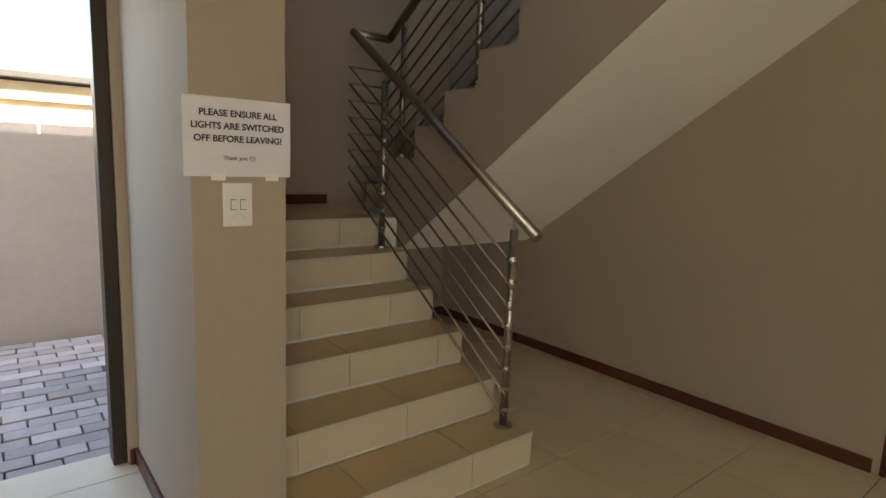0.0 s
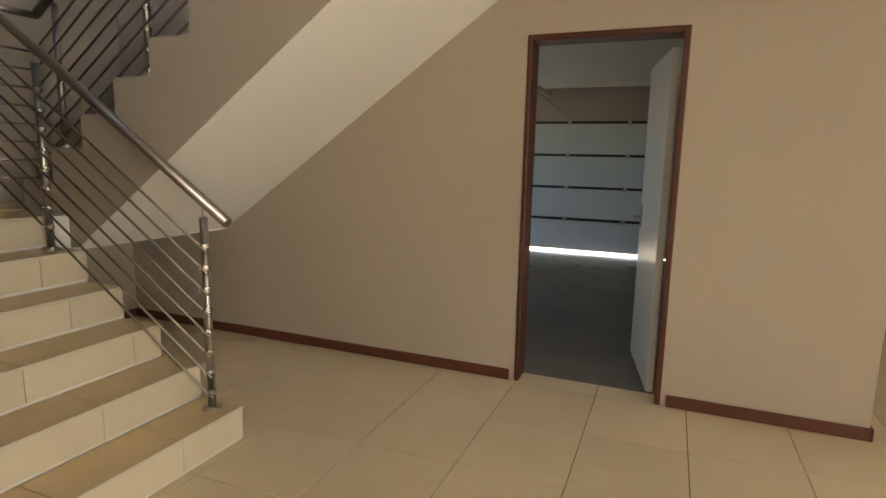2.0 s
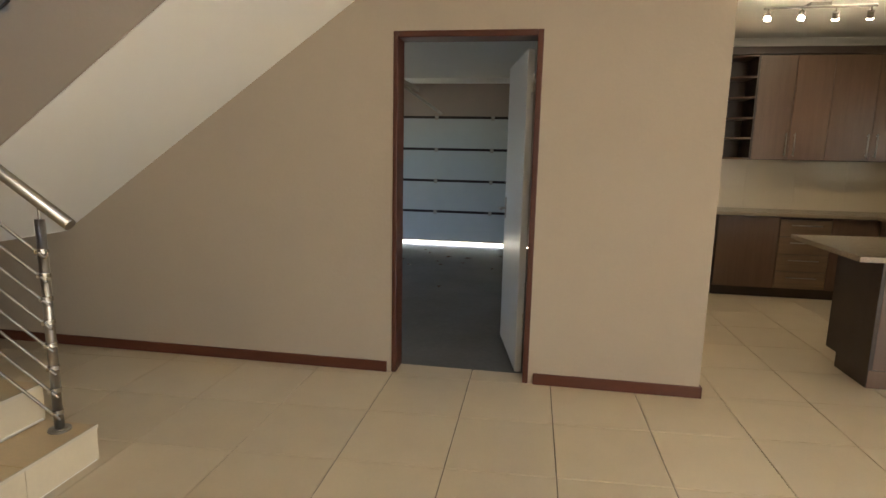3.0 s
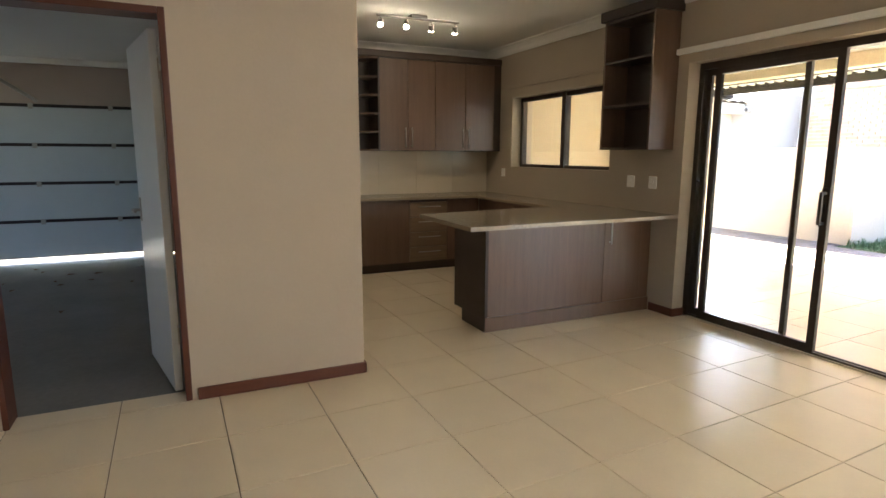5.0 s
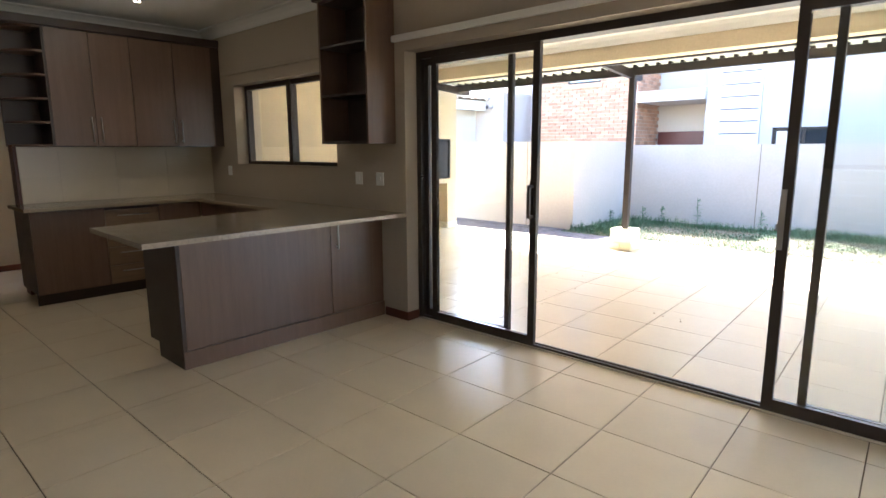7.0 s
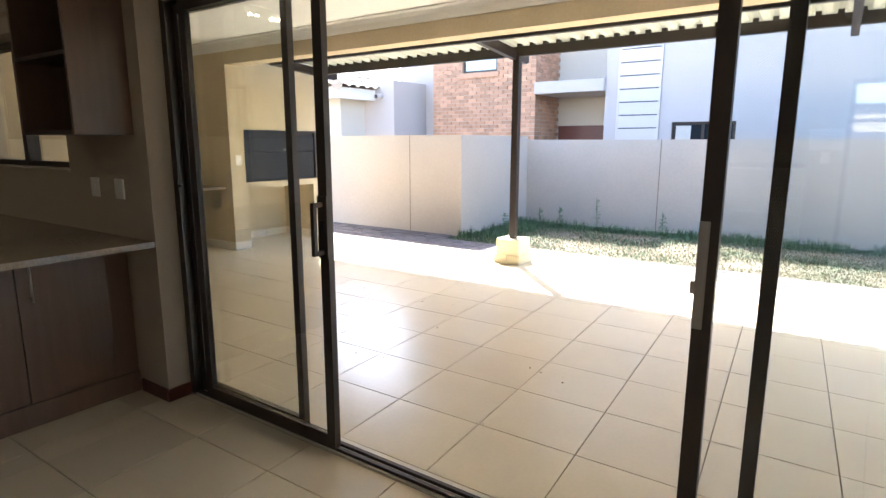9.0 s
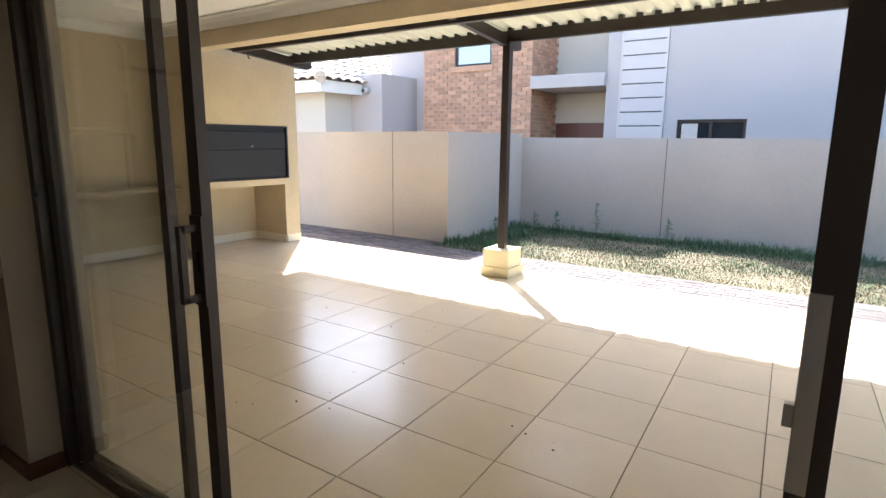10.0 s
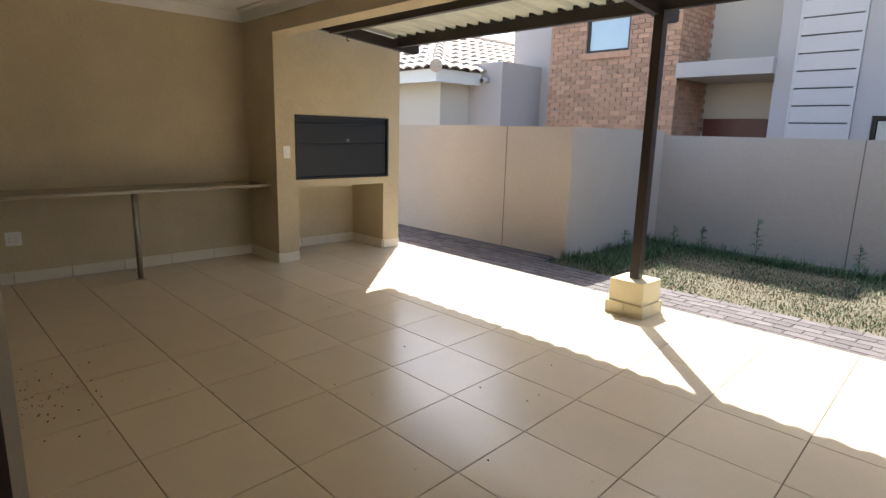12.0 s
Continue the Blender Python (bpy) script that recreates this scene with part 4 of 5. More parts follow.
# corrugated sheets
nx, x0, x1 = 640, -6.0, 6.79
xs = [x0 + (x1 - x0) * i / nx for i in range(nx + 1)]
for s0 in range(0, nx, 40):
    v, f = [], []
    for i in range(s0, s0 + 41):
        x = xs[i]
        ph_ = (x / 0.152) % 1.0
        h = 0.044 * max(0.0, min(1.0, (abs(ph_ - 0.5) * 2 - 0.45) / 0.22))
        for yy in (-7.04, -8.704):
            zz = 2.506 - (-7.04 - yy) * 0.0742 + h
            v += [(x, yy, zz), (x, yy, zz + 0.002)]
    for i in range(40):
        a, b = 4 * i, 4 * (i + 1)
        f += [(a, b, b + 2, a + 2), (a + 1, a + 3, b + 3, b + 1), (a, a + 1, b + 1, b), (a + 2, b + 2, b + 3, a + 3)]
    me = bpy.data.meshes.new("roof_sheet")
    me.from_pydata([tuple(Vector(p) - BASE[perg.name]) for p in v], [], f)
    me.materials.append(M["sheet"])
    ob = new("roof_sheet", me)
    ob.parent = perg

pl = thing("post_plinth", (HX, HY, 0), "cream plastered plinth under the pergola post", "plinth")
part("block", boxes((HX - 0.145, HY - 0.145, 0, HX + 0.145, HY + 0.145, 0.28), bevel=0.006), M["plinth"], pl)
for sx, sy in ((1, 0), (-1, 0), (0, 1), (0, -1)):
    for k in (-1, 1):
        a, b = (0.002, 0.165) if k > 0 else (-0.165, -0.002)
        if sx:
            r = (HX + sx * 0.145, HY + a, 0, HX + sx * 0.16, HY + b, 0.1)
        else:
            r = (HX + a, HY + sy * 0.145, 0, HX + b, HY + sy * 0.16, 0.1)
        part("skirting_tile", boxes((min(r[0], r[3]), r[1] if sx else min(r[1], r[4]), 0, max(r[0], r[3]), r[4] if sx else max(r[1], r[4]), 0.1), bevel=0.002), M["plinth"], pl)

# garden wall joints
for x in (6.195,):
    structure("wall_joint_1", boxes((x, -9.653, -0.1, x + 0.012, -9.6485, GW)), M["grout"], "dark movement joint in the garden wall", "joint")

structure("wall_joint_2", boxes((2.94, -11.854, -0.1, 2.952, -11.848, GW - 0.06)), M["grout"], "dark movement joint in the garden wall", "joint")


# ---- neighbouring houses ----
def wavy_roof(parent, origin, along, upslope, n_along, n_up, pitch=0.30, course=0.34, clip=None):
    """Rows of curved roof tiles on a slope, joined into one mesh."""
    o, a, u = Vector(origin), Vector(along).normalized(), Vector(upslope).normalized()
    nrm = a.cross(u)
    if nrm.z < 0:
        nrm = -nrm
    v, f = [], []
    for j in range(n_up):
        for i in range(n_along):
            if clip and not clip(i * pitch, j * course):
                continue
            k = len(v)
            for s in range(6):
                w = s / 5
                h = 0.055 * math.sin(w * math.pi) if w <= 1 else 0
                p = o + a * (i + w) * pitch
                for q, lift in ((j * course - 0.03, 0.05), ((j + 1) * course, 0.012)):
                    v.append(p + u * q + nrm * (h + lift))
            # front lip
            for s in range(6):
                w = s / 5
                p = o + a * (i + w) * pitch + u * (j * course - 0.03)
                v.append(p + nrm * (0.055 * math.sin(w * math.pi) + 0.025))
            for s in range(5):
                f.append((k + 2 * s, k + 2 * s + 2, k + 2 * s + 3, k + 2 * s + 1))
                f.append((k + 12 + s, k + 13 + s, k + 2 * s + 2, k + 2 * s))
    me = bpy.data.meshes.new("roof_tiles")
    me.from_pydata([tuple(p - BASE[parent.name]) for p in v], [], f)
    me.materials.append(M["roof_tile"])
    ob = new("roof_tiles", me)
    ob.parent = parent
    return tagged(ob, "pale curved roof tiles in rows", kind="stuff")


ha = thing("tiled_roof_house", (11, -13, -0.3), "cream house with a pale tiled hip roof", "house")
C1X, C1Y, EZ = 10.08, -12.0, 2.62
part("wall", boxes((C1X + 0.35, -22, -0.3, 19, C1Y - 0.45, EZ - 0.2)), M["cream_plaster"], ha)
part("fascia", boxes((C1X, C1Y - 0.03, EZ - 0.25, 19, C1Y, EZ), (C1X, -13.30, EZ - 0.25, C1X + 0.03, C1Y - 0.03, EZ), bevel=0.006), M["white"], ha)
part("eave_soffit", boxes((C1X + 0.03, -22, EZ - 0.22, 19, C1Y - 0.03, EZ - 0.2)), M["white"], ha)
part("parapet_box", boxes((9.50, -16.0, -0.3, C1X + 0.36, -13.30, 2.83)), M["grey_plaster"], ha, "grey plastered parapet wall")
vent = part("vent_pipe", tubes(((9.90, -13.31, 2.475), (9.90, -13.12, 2.46), 0.062), seg=18), M["grey_plaster"], ha, rounded=True)
# the pipe is solid; a black disc imitates its shaded hollow
part("bore_shade", tubes(((9.90, -13.122, 2.46), (9.90, -13.117, 2.46), 0.046), seg=18), M["ink"], vent, "black disc painted as the shade in the pipe mouth")
tanp = math.tan(radians(25))
run = 2.6
rise = run * tanp
RZ = EZ + rise
wavy_roof(ha, (C1X - 0.05, C1Y + 0.08, EZ - 0.01), (1, 0, 0), (0, -1, tanp), 28, 8, clip=lambda i, j: i > j * 0.91 - 0.1)
wavy_roof(ha, (C1X - 0.08, C1Y + 0.05, EZ - 0.01), (0, -1, 0), (1, 0, tanp), 36, 8, clip=lambda i, j: i > j * 0.91 - 0.1)
bm = bmesh.new()
prism(bm, [(C1X, EZ - 0.02), (C1X + run, RZ - 0.02), (C1X + 2 * run, EZ - 0.02)], "y", -23, C1Y - run)
part("roof_core", bm, M["roof_tile"], ha)
bm = bmesh.new()
vs = [bm.verts.new(p) for p in ((C1X, C1Y, EZ - 0.02), (19, C1Y, EZ - 0.02), (19, C1Y - run, RZ - 0.02), (C1X + run, C1Y - run, RZ - 0.02), (C1X, C1Y - run, EZ - 0.02))]
bm.faces.new((vs[0], vs[1], vs[2], vs[3]))
bm.faces.new((vs[0], vs[3], vs[4]))
part("roof_slope", bm, M["roof_tile"], ha)
for k in range(12):
    p0 = Vector((C1X - 0.06, C1Y + 0.06, EZ + 0.03)) + Vector((1, -1, tanp)) * (run / 11.5 * k)
    p1 = p0 + Vector((1, -1, tanp)) * (run / 10.5)
    bm = bmesh.new()
    d = (p1 - p0)
    mtx = Matrix.Translation((p0 + p1) / 2) @ d.to_track_quat("Z", "Y").to_matrix().to_4x4()
    bmesh.ops.create_cone(bm, cap_ends=True, segments=12, radius1=0.125, radius2=0.10, depth=d.length, matrix=mtx)
    part("ridge_tile", bm, M["roof_tile"], ha, rounded=True)
for k in range(16):
    y = C1Y - run - 0.4 * k
    part("ridge_tile", tubes(((C1X + run, y, RZ + 0.02), (C1X + run, y - 0.42, RZ + 0.03), 0.11)), M["roof_tile"], ha)

# brick and plaster house behind the garden wall
HYB = -14.2
hb_ = thing("brick_house", (6, -15, -0.3), "two-storey house of orange face brick and grey plaster", "house")
BXL, BXR = 8.99, 6.25
WX0, WX1, WZA, WZB = 7.22, 8.15, 2.97, 3.62
HT = 6.4
part("side_wall", boxes((9.0, -19, -0.3, 10.3, -14.6, HT)), M["grey_plaster"], hb_, "grey plastered side wall")
brick_wall = part("brick_wall", boxes((BXR + 0.02, -19, -0.3, WX0, HYB - 0.02, HT), (WX1, -19, -0.3, BXL, HYB - 0.02, HT), (WX0, -19, -0.3, WX1, HYB - 0.02, WZA),
                                      (WX0, -19, WZB, WX1, HYB - 0.02, HT)), M["mortar"], hb_)
w = part("window", boxes((WX0, HYB - 0.09, WZA, WX0 + 0.05, HYB - 0.04, WZB), (WX1 - 0.05, HYB - 0.09, WZA, WX1, HYB - 0.04, WZB),
                         (WX0 + 0.05, HYB - 0.09, WZA, WX1 - 0.05, HYB - 0.04, WZA + 0.05), (WX0 + 0.05, HYB - 0.09, WZB - 0.05, WX1 - 0.05, HYB - 0.04, WZB)), M["alu"], hb_)
part("pane", boxes((WX0 + 0.05, HYB - 0.075, WZA + 0.05, WX1 - 0.05, HYB - 0.07, WZB - 0.05)), M["sky_glass"], w)
part("sill", boxes((WX0 - 0.06, HYB - 0.05, WZA - 0.12, WX1 + 0.06, HYB + 0.03, WZA), bevel=0.01), M["brick"], w, "sloping brick window sill")
for r in ((-9.0, -19, -0.3, 2.24, HYB, HT), (3.36, -19, -0.3, 3.59, HYB, HT), (2.24, -19, -0.3, 3.36, HYB, 0.8), (2.24, -19, 1.77, 3.36, HYB, HT),
          (4.44, -19, -0.3, 4.69, HYB, HT), (3.59, -19, -0.3, 4.44, HYB - 0.03, HT)):
    part("grey_wall", boxes(r), M["grey_plaster"], hb_)
part("recess_wall", boxes((4.69, -19, -0.3, BXR + 0.02, -15.5, HT)), M["cream_plaster"], hb_)
part("balcony_slab", boxes((4.69, -15.5, 2.41, BXR - 0.02, HYB + 0.12, 2.66), bevel=0.01), M["grey_plaster"], hb_)
part("front_door", boxes((5.10, -15.52, -0.3, 6.23, -15.47, 1.77)), M["brown_door"], hb_, "dark red front door")
w = part("window", boxes((2.24, HYB - 0.10, 1.72, 3.36, HYB - 0.05, 1.77), (2.24, HYB - 0.10, 0.8, 2.29, HYB - 0.05, 1.72), (3.31, HYB - 0.10, 0.8, 3.36, HYB - 0.05, 1.72),
                         (2.78, HYB - 0.10, 0.8, 2.83, HYB - 0.05, 1.72)), M["alu"], hb_)
part("pane", boxes((2.29, HYB - 0.085, 0.85, 3.31, HYB - 0.08, 1.72)), M["dark_glass"], w)
part("curtain", boxes((3.02, HYB - 0.079, 0.85, 3.29, HYB - 0.07, 1.70)), M["curtain"], w)
# grooved cladding strip
for k in range(14):
    z0 = 1.155 + 0.254 * k
    part("cladding_panel", boxes((3.60, HYB - 0.02, z0 + 0.010, 4.43, HYB + 0.03, z0 + 0.244), bevel=0.004), M["cladding"], hb_)
for x in (3.595, 4.395):
    part("cladding_edge", boxes((x, HYB - 0.02, 0.95, x + 0.04, HYB + 0.034, 4.6), bevel=0.003), M["cladding"], hb_)
part("cladding_back", boxes((3.59, HYB - 0.03, 0.9, 4.44, HYB - 0.018, 4.6)), M["gutter"], hb_)
# brickwork
BLN, BHT, JT = 0.222, 0.075, 0.010
rows_front, far_v, far_f = 0, [], []
bme = mesh_of(boxes((-BLN / 2, -0.012, -BHT / 2, BLN / 2, 0.012, BHT / 2)), "brick", M["brick"])
bme_side = mesh_of(boxes((-0.012, -BLN / 2, -BHT / 2, 0.012, BLN / 2, BHT / 2)), "brick", M["brick"])
cube_f = [(0, 1, 3, 2), (4, 6, 7, 5), (0, 4, 5, 1), (2, 3, 7, 6), (0, 2, 6, 4), (1, 5, 7, 3)]


def far_brick(x, y, z, hx, hy):
    k = len(far_v)
    far_v.extend((x + sx * hx, y + sy * hy, z + sz * BHT / 2) for sx in (-1, 1) for sy in (-1, 1) for sz in (-1, 1))
    far_f.extend(tuple(k + q for q in t) for t in cube_f)


count = 0
for r in range(int((5.2 - 1.2) / (BHT + JT))):
    z = 1.2 + r * (BHT + JT) + BHT / 2
    x = BXR + BLN / 2 + 0.001 - (BLN + JT) / 2 * (r % 2)
    spans = [(BXR, BXL)]
    if WZA - 0.10 < z < WZB + BHT / 2:
        spans = [(BXR, WX0), (WX1, BXL)]
    while x < BXL + BLN / 2:
        for lo, hi in spans:
            a, b = max(lo, x - BLN / 2), min(hi, x + BLN / 2)
            if b - a < 0.03:
                continue
            if b - a > BLN - 0.002 and count < 300 and 1.35 < z < 3.7 and x < 8.4:
                piece("brick", bme, (x, HYB - 0.012, z), brick_wall)
                count += 1
            else:
                far_brick((a + b) / 2, HYB - 0.012, z, (b - a) / 2, 0.012)
        x += BLN + JT
    if r % 2 == 0:
        far_brick(BXR + 0.012, HYB - 0.03 - 0.05, z, 0.012, 0.05)
    y = HYB - 0.03 - BLN / 2 - (BLN + JT) / 2 * ((r + 1) % 2)
    while y > -15.4:
        far_brick(BXR + 0.012, y, z, 0.012, BLN / 2)
        y -= BLN + JT
me = bpy.data.meshes.new("brickwork")
me.from_pydata([tuple(Vector(p) - BASE[hb_.name]) for p in far_v], [], far_f)
me.materials.append(M["brick_far"])
ob = new("brickwork", me)
ob.parent = hb_
tagged(ob, "orange face bricks in stretcher bond", kind="stuff")

hc = thing("grey_house", (12, -21, -0.3), "grey plastered upper storey behind the tiled roof", "house")
part("wall", boxes((11.6, -26, -0.3, 14.5, -19.6, 6.0)), M["grey_plaster"], hc)
part("roof", boxes((11.5, -26.1, 6.0, 14.6, -19.5, 6.2)), M["gutter"], hc)

# low building beyond the entrance yard
yb = thing("outbuilding", (0.5, 7, -0.3), "yellow plastered outbuilding with a dark gutter", "building")
part("wall", boxes((-5, 7.0, -0.3, 4, 9.0, 1.98)), M["wall_out"], yb)
part("band", boxes((-5, 6.96, 1.80, 4, 7.0, 1.90), bevel=0.006), M["wall_out"], yb)
part("gutter", boxes((-5.1, 6.88, 2.0, 4.1, 7.02, 2.075), bevel=0.01), M["gutter"], yb)
part("roof", boxes((-5.1, 7.02, 1.99, 4.1, 9.1, 2.05)), M["gutter"], yb)
fence = thing("wall_coping_strip", (0, 6.2, 1.4), "weathered grey fence boards above the yard wall", "fence")
for k in range(14):
    part("board", boxes((-3.0 + 0.45 * k, 6.2, -0.3, -2.57 + 0.45 * k, 6.23, 1.56)), M["garden_wall"], fence)


# ---- tiles, pavers, lawn ----
def clip_poly(poly, x0, y0, x1, y1):
    for axis, lim, keep in ((0, x0, 1), (0, x1, -1), (1, y0, 1), (1, y1, -1)):
        out = []
        for p, q in zip(poly, poly[1:] + poly[:1]):
            ip, iq = (p[axis] - lim) * keep >= 0, (q[axis] - lim) * keep >= 0
            if ip:
                out.append(p)
            if ip != iq:
                s = (lim - p[axis]) / (q[axis] - p[axis])
                out.append((p[0] + s * (q[0] - p[0]), p[1] + s * (q[1] - p[1])))
        poly = out
        if len(poly) < 3:
            return []
    return poly


def slab(name, poly, h, material, bevel=0.0015):
    """A flat tile of any convex outline, top at z = 0, with eased edges."""
    cx, cy = sum(p[0] for p in poly) / len(poly), sum(p[1] for p in poly) / len(poly)
    k = len(poly)
    r = max(math.hypot(p[0] - cx, p[1] - cy) for p in poly)
    s = 1 - 1.4 * bevel / r
    v = [(x, y, -h) for x, y in poly] + [(x, y, -bevel) for x, y in poly] + [(cx + (x - cx) * s, cy + (y - cy) * s, 0) for x, y in poly]
    f = [tuple(range(2 * k, 3 * k))]
    for i in range(k):
        j = (i + 1) % k
        f += [(i, j, k + j, k + i), (k + i, k + j, 2 * k + j, 2 * k + i)]
    me = bpy.data.meshes.new(name)
    me.from_pydata(v, [], f)
    me.materials.append(material)
    return me


def lay(parent, name, o, u, v, rect, material, h=0.006, gap=0.005):
    o, u, v = Vector(o), Vector(u), Vector(v)
    g = gap / 2 / u.length
    shape = [tuple(u * a + v * b) for a, b in ((-0.5 + g, -0.5 + g), (0.5 - g, -0.5 + g), (0.5 - g, 0.5 - g), (-0.5 + g, 0.5 - g))]
    full = slab(name, shape, h, material)
    for i in range(-24, 24):
        for j in range(-24, 24):
            c = o + u * (i + 0.5) + v * (j + 0.5)
            if not (rect[0] - 0.4 < c.x < rect[2] + 0.4 and rect[1] - 0.4 < c.y < rect[3] + 0.4):
                continue
            poly = clip_poly([(c.x + p[0], c.y + p[1]) for p in shape], *rect)
            if not poly:
                continue
            xs, ys = [p[0] for p in poly], [p[1] for p in poly]
            if max(xs) - min(xs) < 0.02 or max(ys) - min(ys) < 0.02:
                continue
            whole = len(poly) == 4 and abs((max(xs) - min(xs)) - (max(p[0] for p in shape) - min(p[0] for p in shape))) < 1e-4 \
                and abs((max(ys) - min(ys)) - (max(p[1] for p in shape) - min(p[1] for p in shape))) < 1e-4
            me = full if whole else slab(name, [(p[0] - c.x, p[1] - c.y) for p in poly], h, material)
            piece(name, me, (c.x, c.y, random.uniform(-0.0005, 0.0005)), parent)


TU, TV, TO = (0.510, 0.0055), (-0.0245, 0.4945), (1.950, -2.915)
lay(floor, "floor_tile", TO, TU, TV, (WX, DY - 0.004, GX, NY + 0.15), M["tile"])
lay(floor, "floor_tile", TO, TU, TV, (GX, DY - 0.004, S1, SY), M["tile"])
lay(floor, "floor_tile", TO, TU, TV, (GX, SY, 8.25, -1.28), M["tile"])
lay(floor, "floor_tile", TO, TU, TV, (GX, D0, GX + 0.15, D1), M["tile"])
lay(floor, "floor_tile", TO, TU, TV, (2.07, NY + 0.15, GX, BY), M["tile"])
lay(patio_floor, "patio_tile", (3.0315, -5.696), (0.4986, 0.003), (-0.0259, 0.4735), (-6.0, -8.66, PX, DY - 0.115), M["tile_out"], 0.008, 0.0045)

# clay pavers along the patio, in stretcher bond
PL, PW, PG = 0.207, 0.105, 0.002
strip = thing("paver_strip", (3, -8.93, -0.045), "row of weathered clay brick pavers", "paving", kind="structure")
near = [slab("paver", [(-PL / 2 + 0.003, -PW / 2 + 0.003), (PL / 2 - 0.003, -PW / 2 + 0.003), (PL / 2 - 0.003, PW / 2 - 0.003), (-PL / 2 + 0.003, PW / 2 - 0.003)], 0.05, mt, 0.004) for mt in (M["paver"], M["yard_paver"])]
far_v, far_f, count = [], [], 0


def far_paver(x, y, z, hx, hy):
    k = len(far_v)
    far_v.extend(((x - hx, y - hy, z - 0.05), (x + hx, y - hy, z - 0.05), (x + hx, y + hy, z - 0.05), (x - hx, y + hy, z - 0.05),
                  (x - hx, y - hy, z), (x + hx, y - hy, z), (x + hx, y + hy, z), (x - hx, y + hy, z)))
    far_f.extend([(k + 4, k + 5, k + 6, k + 7)] + [(k + i, k + (i + 1) % 4, k + 4 + (i + 1) % 4, k + 4 + i) for i in range(4)])


for r in range(6):
    y = -8.715 - r * (PW + PG)
    x = -9.0 + (PL + PG) / 2 * (r % 2)
    while x < 11.5:
        z = -0.0135 + random.uniform(-0.0015, 0.0015)
        if 1.6 < x < 6.9 and count < 300:
            piece("paver", near[0], (x, y, z), strip)
            count += 1
        else:
            far_paver(x, y, z, PL / 2 - 0.003, PW / 2 - 0.003)
        x += PL + PG
for r in range(3):
    y = -9.38 - r * (PW + PG)
    x = 5.4
    while x < 11.5:
        far_paver(x, y if y > -9.5 else -9.498, -0.012 + random.uniform(-0.004, 0.004), PL / 2 - 0.003, (PW / 2 - 0.003) if y > -9.47 else 0.045)
        x += PL + PG
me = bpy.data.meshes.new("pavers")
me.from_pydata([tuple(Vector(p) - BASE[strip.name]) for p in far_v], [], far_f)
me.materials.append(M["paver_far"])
ob = new("pavers", me)
ob.parent = strip
tagged(ob, "weathered clay brick pavers", kind="stuff")

# entrance yard paving
yard = thing("yard_paving", (0, 3.8, -0.055), "grey and reddish interlocking brick pavers", "paving", kind="structure")
for r in range(20):
    y = NY + 0.15 + 0.055 + r * (PW + PG)
    if y > 4.82:
        break
    x = -1.6 + (PL + PG) / 2 * (r % 2)
    while x < 1.6:
        if x + PL / 2 < 0.86 or y > 4.1:
            piece("paver", near[1], (x, y, -0.02 + random.uniform(-0.005, 0.005)), yard)
        x += PL + PG


def blades(name, n, rect, height, width, material, label, dense):
    """Grass blades, each a bent strip of two quads."""
    v, f = [], []
    k = 0
    while k < n:
        x, y = random.uniform(rect[0], rect[2]), random.uniform(rect[1], rect[3])
        if random.random() > dense(x, y):
            k += 0.15
            continue
        k += 1
        a, lean = random.uniform(0, 6.283), random.uniform(0.2, 1.0)
        h, w = height * random.uniform(0.4, 1.2), width * random.uniform(0.6, 1.3)
        dx, dy = math.cos(a), math.sin(a)
        b = len(v)
        z0 = -0.032
        v += [(x - dy * w, y + dx * w, z0), (x + dy * w, y - dx * w, z0),
              (x + dx * lean * h * 0.3 - dy * w * 0.8, y + dy * lean * h * 0.3 + dx * w * 0.8, z0 + h * 0.6),
              (x + dx * lean * h * 0.3 + dy * w * 0.8, y + dy * lean * h * 0.3 - dx * w * 0.8, z0 + h * 0.6),
              (x + dx * lean * h, y + dy * lean * h, z0 + h)]
        f += [(b, b + 1, b + 3, b + 2), (b + 2, b + 3, b + 4)]
    me = bpy.data.meshes.new(name)
    me.from_pydata(v, [], f)
    me.materials.append(material)
    return tagged(new(name, me), label, "grass", kind="stuff")


def patch(x, y, s=0.9):
    return noise.noise(Vector((x * s, y * s, 3.1)))


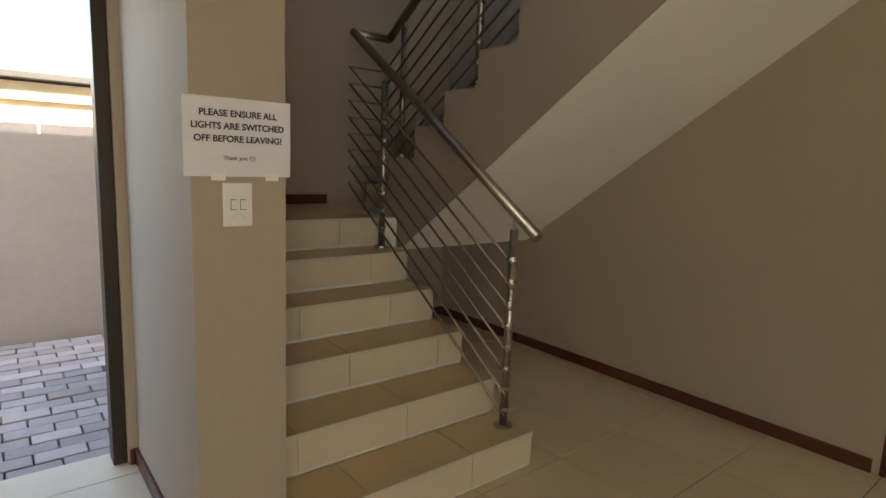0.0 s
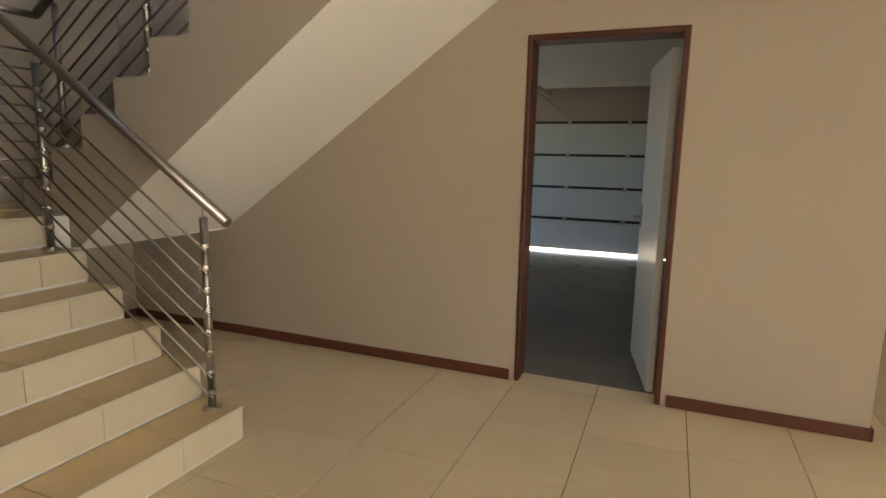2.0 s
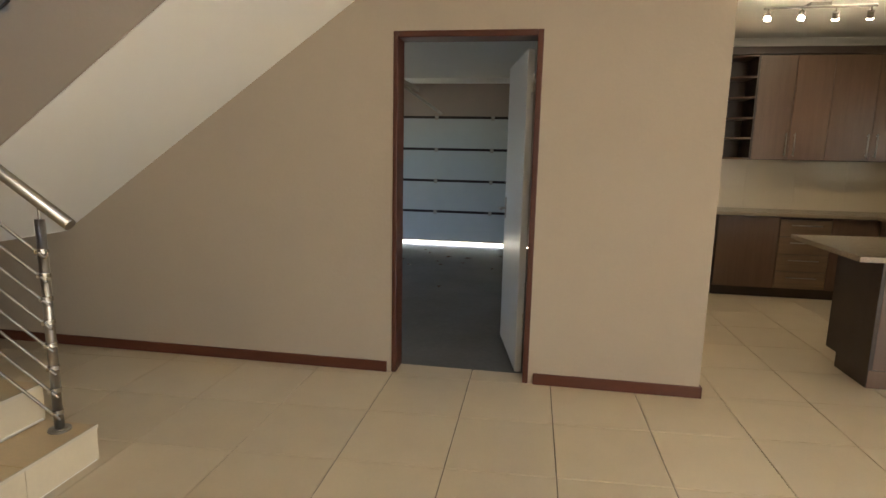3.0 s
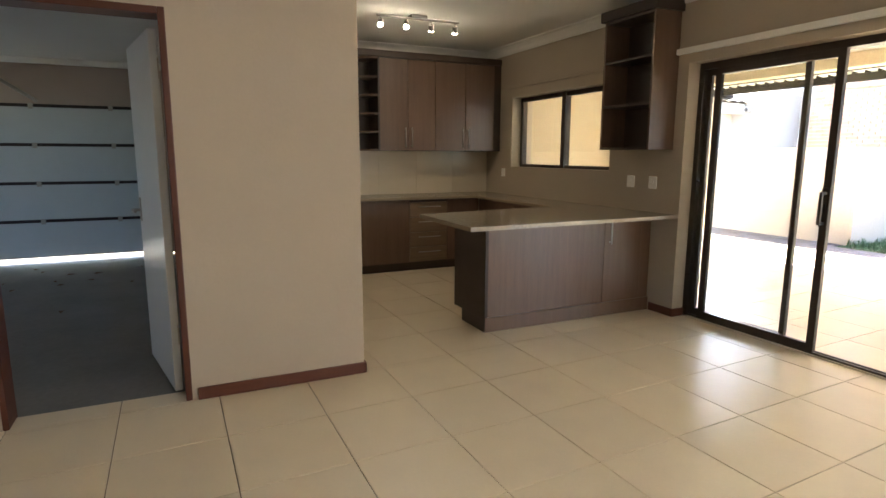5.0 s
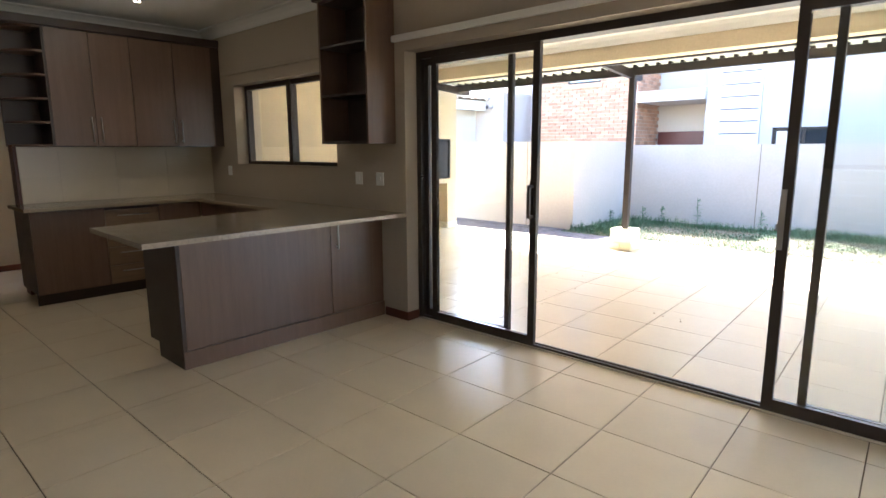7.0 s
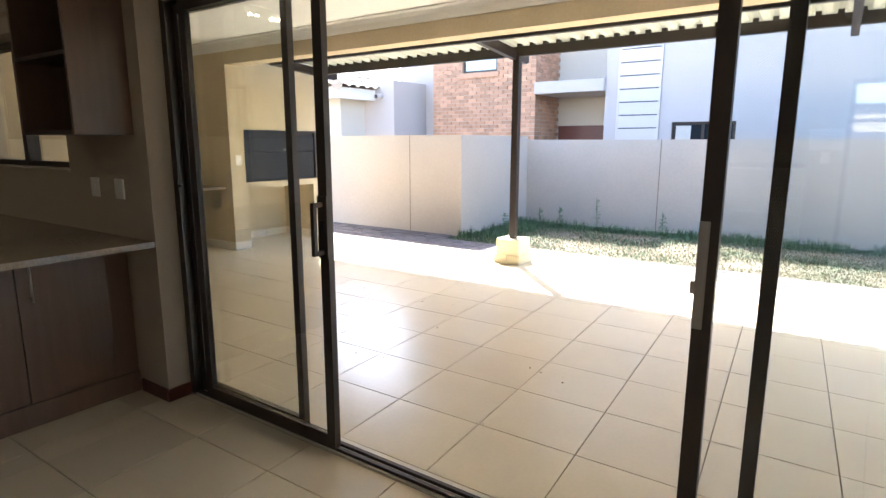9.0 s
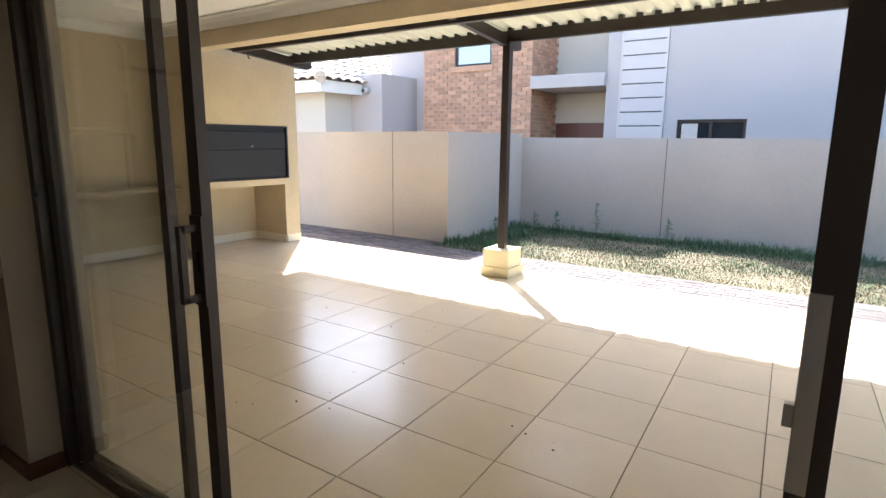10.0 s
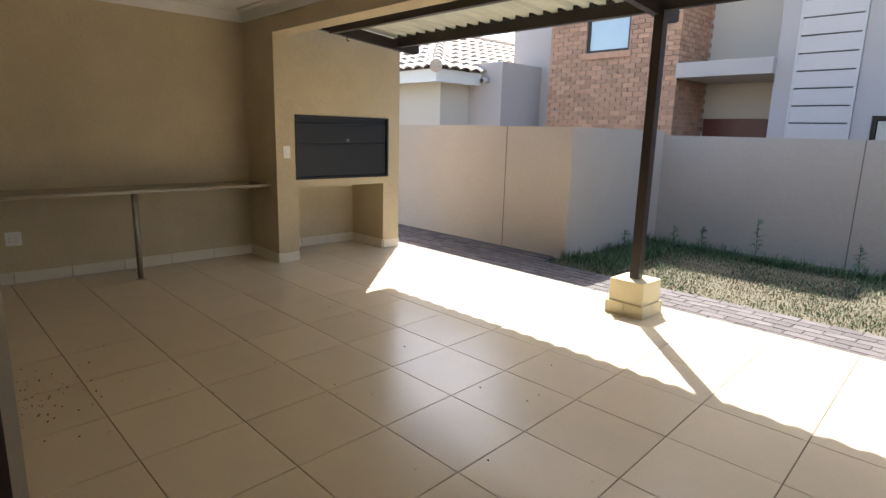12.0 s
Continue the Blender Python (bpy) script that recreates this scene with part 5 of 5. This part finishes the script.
blades("dry_grass", 70000, (-3.0, -11.65, 5.25, -9.32), 0.020, 0.0035, M["dry_grass"], "short dry straw-coloured grass", lambda x, y: 0.6 + 0.5 * patch(x, y, 2))
blades("green_grass", 30000, (-3.0, -11.68, 5.25, -9.32), 0.042, 0.004, M["weed"], "patchy green grass",
       lambda x, y: max(0.0, 0.13 + 0.5 * patch(x, y, 1.3) + 0.9 * max(0, (-11.0 - y) / 0.6) + 0.9 * max(0, x - 4.2)))
blades("wall_weeds", 14000, (-3.0, -11.68, 5.25, -9.5), 0.13, 0.005, M["weed"], "tufts of taller green weeds along the wall",
       lambda x, y: max(0.0, 0.5 * patch(x, y, 2.2) + 0.25) * (1.0 if y < -11.25 or x > 4.55 else 0.0))
for x, y, h in ((3.75, -11.4, 0.50), (4.7, -11.3, 0.30), (2.75, -11.5, 0.34), (5.0, -10.6, 0.26), (4.4, -11.45, 0.32)):
    wd = thing("tall_weed", (x, y, -0.035), "tall green weed growing by the garden wall", "weed", "weeds by the garden wall")
    part("stalk", tubes(((x, y, -0.035), (x + 0.02, y + 0.01, h), 0.004), seg=6), M["weed"], wd)
    v, f = [], []
    for k in range(46):
        z = random.uniform(0.02, 1.0) * h
        a, L = random.uniform(0, 6.283), (0.05 + 0.13 * (1 - z / h)) * random.uniform(0.6, 1.3)
        dx, dy, w = math.cos(a), math.sin(a), 0.012
        b = len(v)
        v += [(0.02 * z / h, 0.01 * z / h, z), (dx * L * 0.5 - dy * w, dy * L * 0.5 + dx * w, z + 0.03), (dx * L, dy * L, z + 0.015), (dx * L * 0.5 + dy * w, dy * L * 0.5 - dx * w, z + 0.03)]
        f.append((b, b + 1, b + 2, b + 3))
    me = bpy.data.meshes.new("leaves")
    me.from_pydata(v, [], f)
    me.materials.append(M["weed"])
    ob = new("leaves", me)
    ob.parent = wd
    tagged(ob, kind="stuff")

# crumbs and dirt on the patio tiles
v, f = [], []
for k in range(130):
    x, y = random.gauss(4.95, 0.22), random.gauss(-4.5, 0.16)
    if k > 95:
        x, y = random.uniform(1.8, 6.0), random.uniform(-7.0, -4.6)
    if y > -4.35:
        continue
    s = random.uniform(0.003, 0.0085)
    b = len(v)
    v += [(x - s, y, 0.0005), (x, y - s * 0.7, 0.0005), (x + s, y, 0.0005), (x, y + s * 0.7, 0.0005), (x, y, s * 0.9)]
    f += [(b, b + 1, b + 4), (b + 1, b + 2, b + 4), (b + 2, b + 3, b + 4), (b + 3, b, b + 4)]
me = bpy.data.meshes.new("floor_crumbs")
me.from_pydata(v, [], f)
me.materials.append(M["leaf"])
tagged(new("floor_crumbs", me), "scattered brown crumbs on the patio tiles", "dirt", kind="stuff")
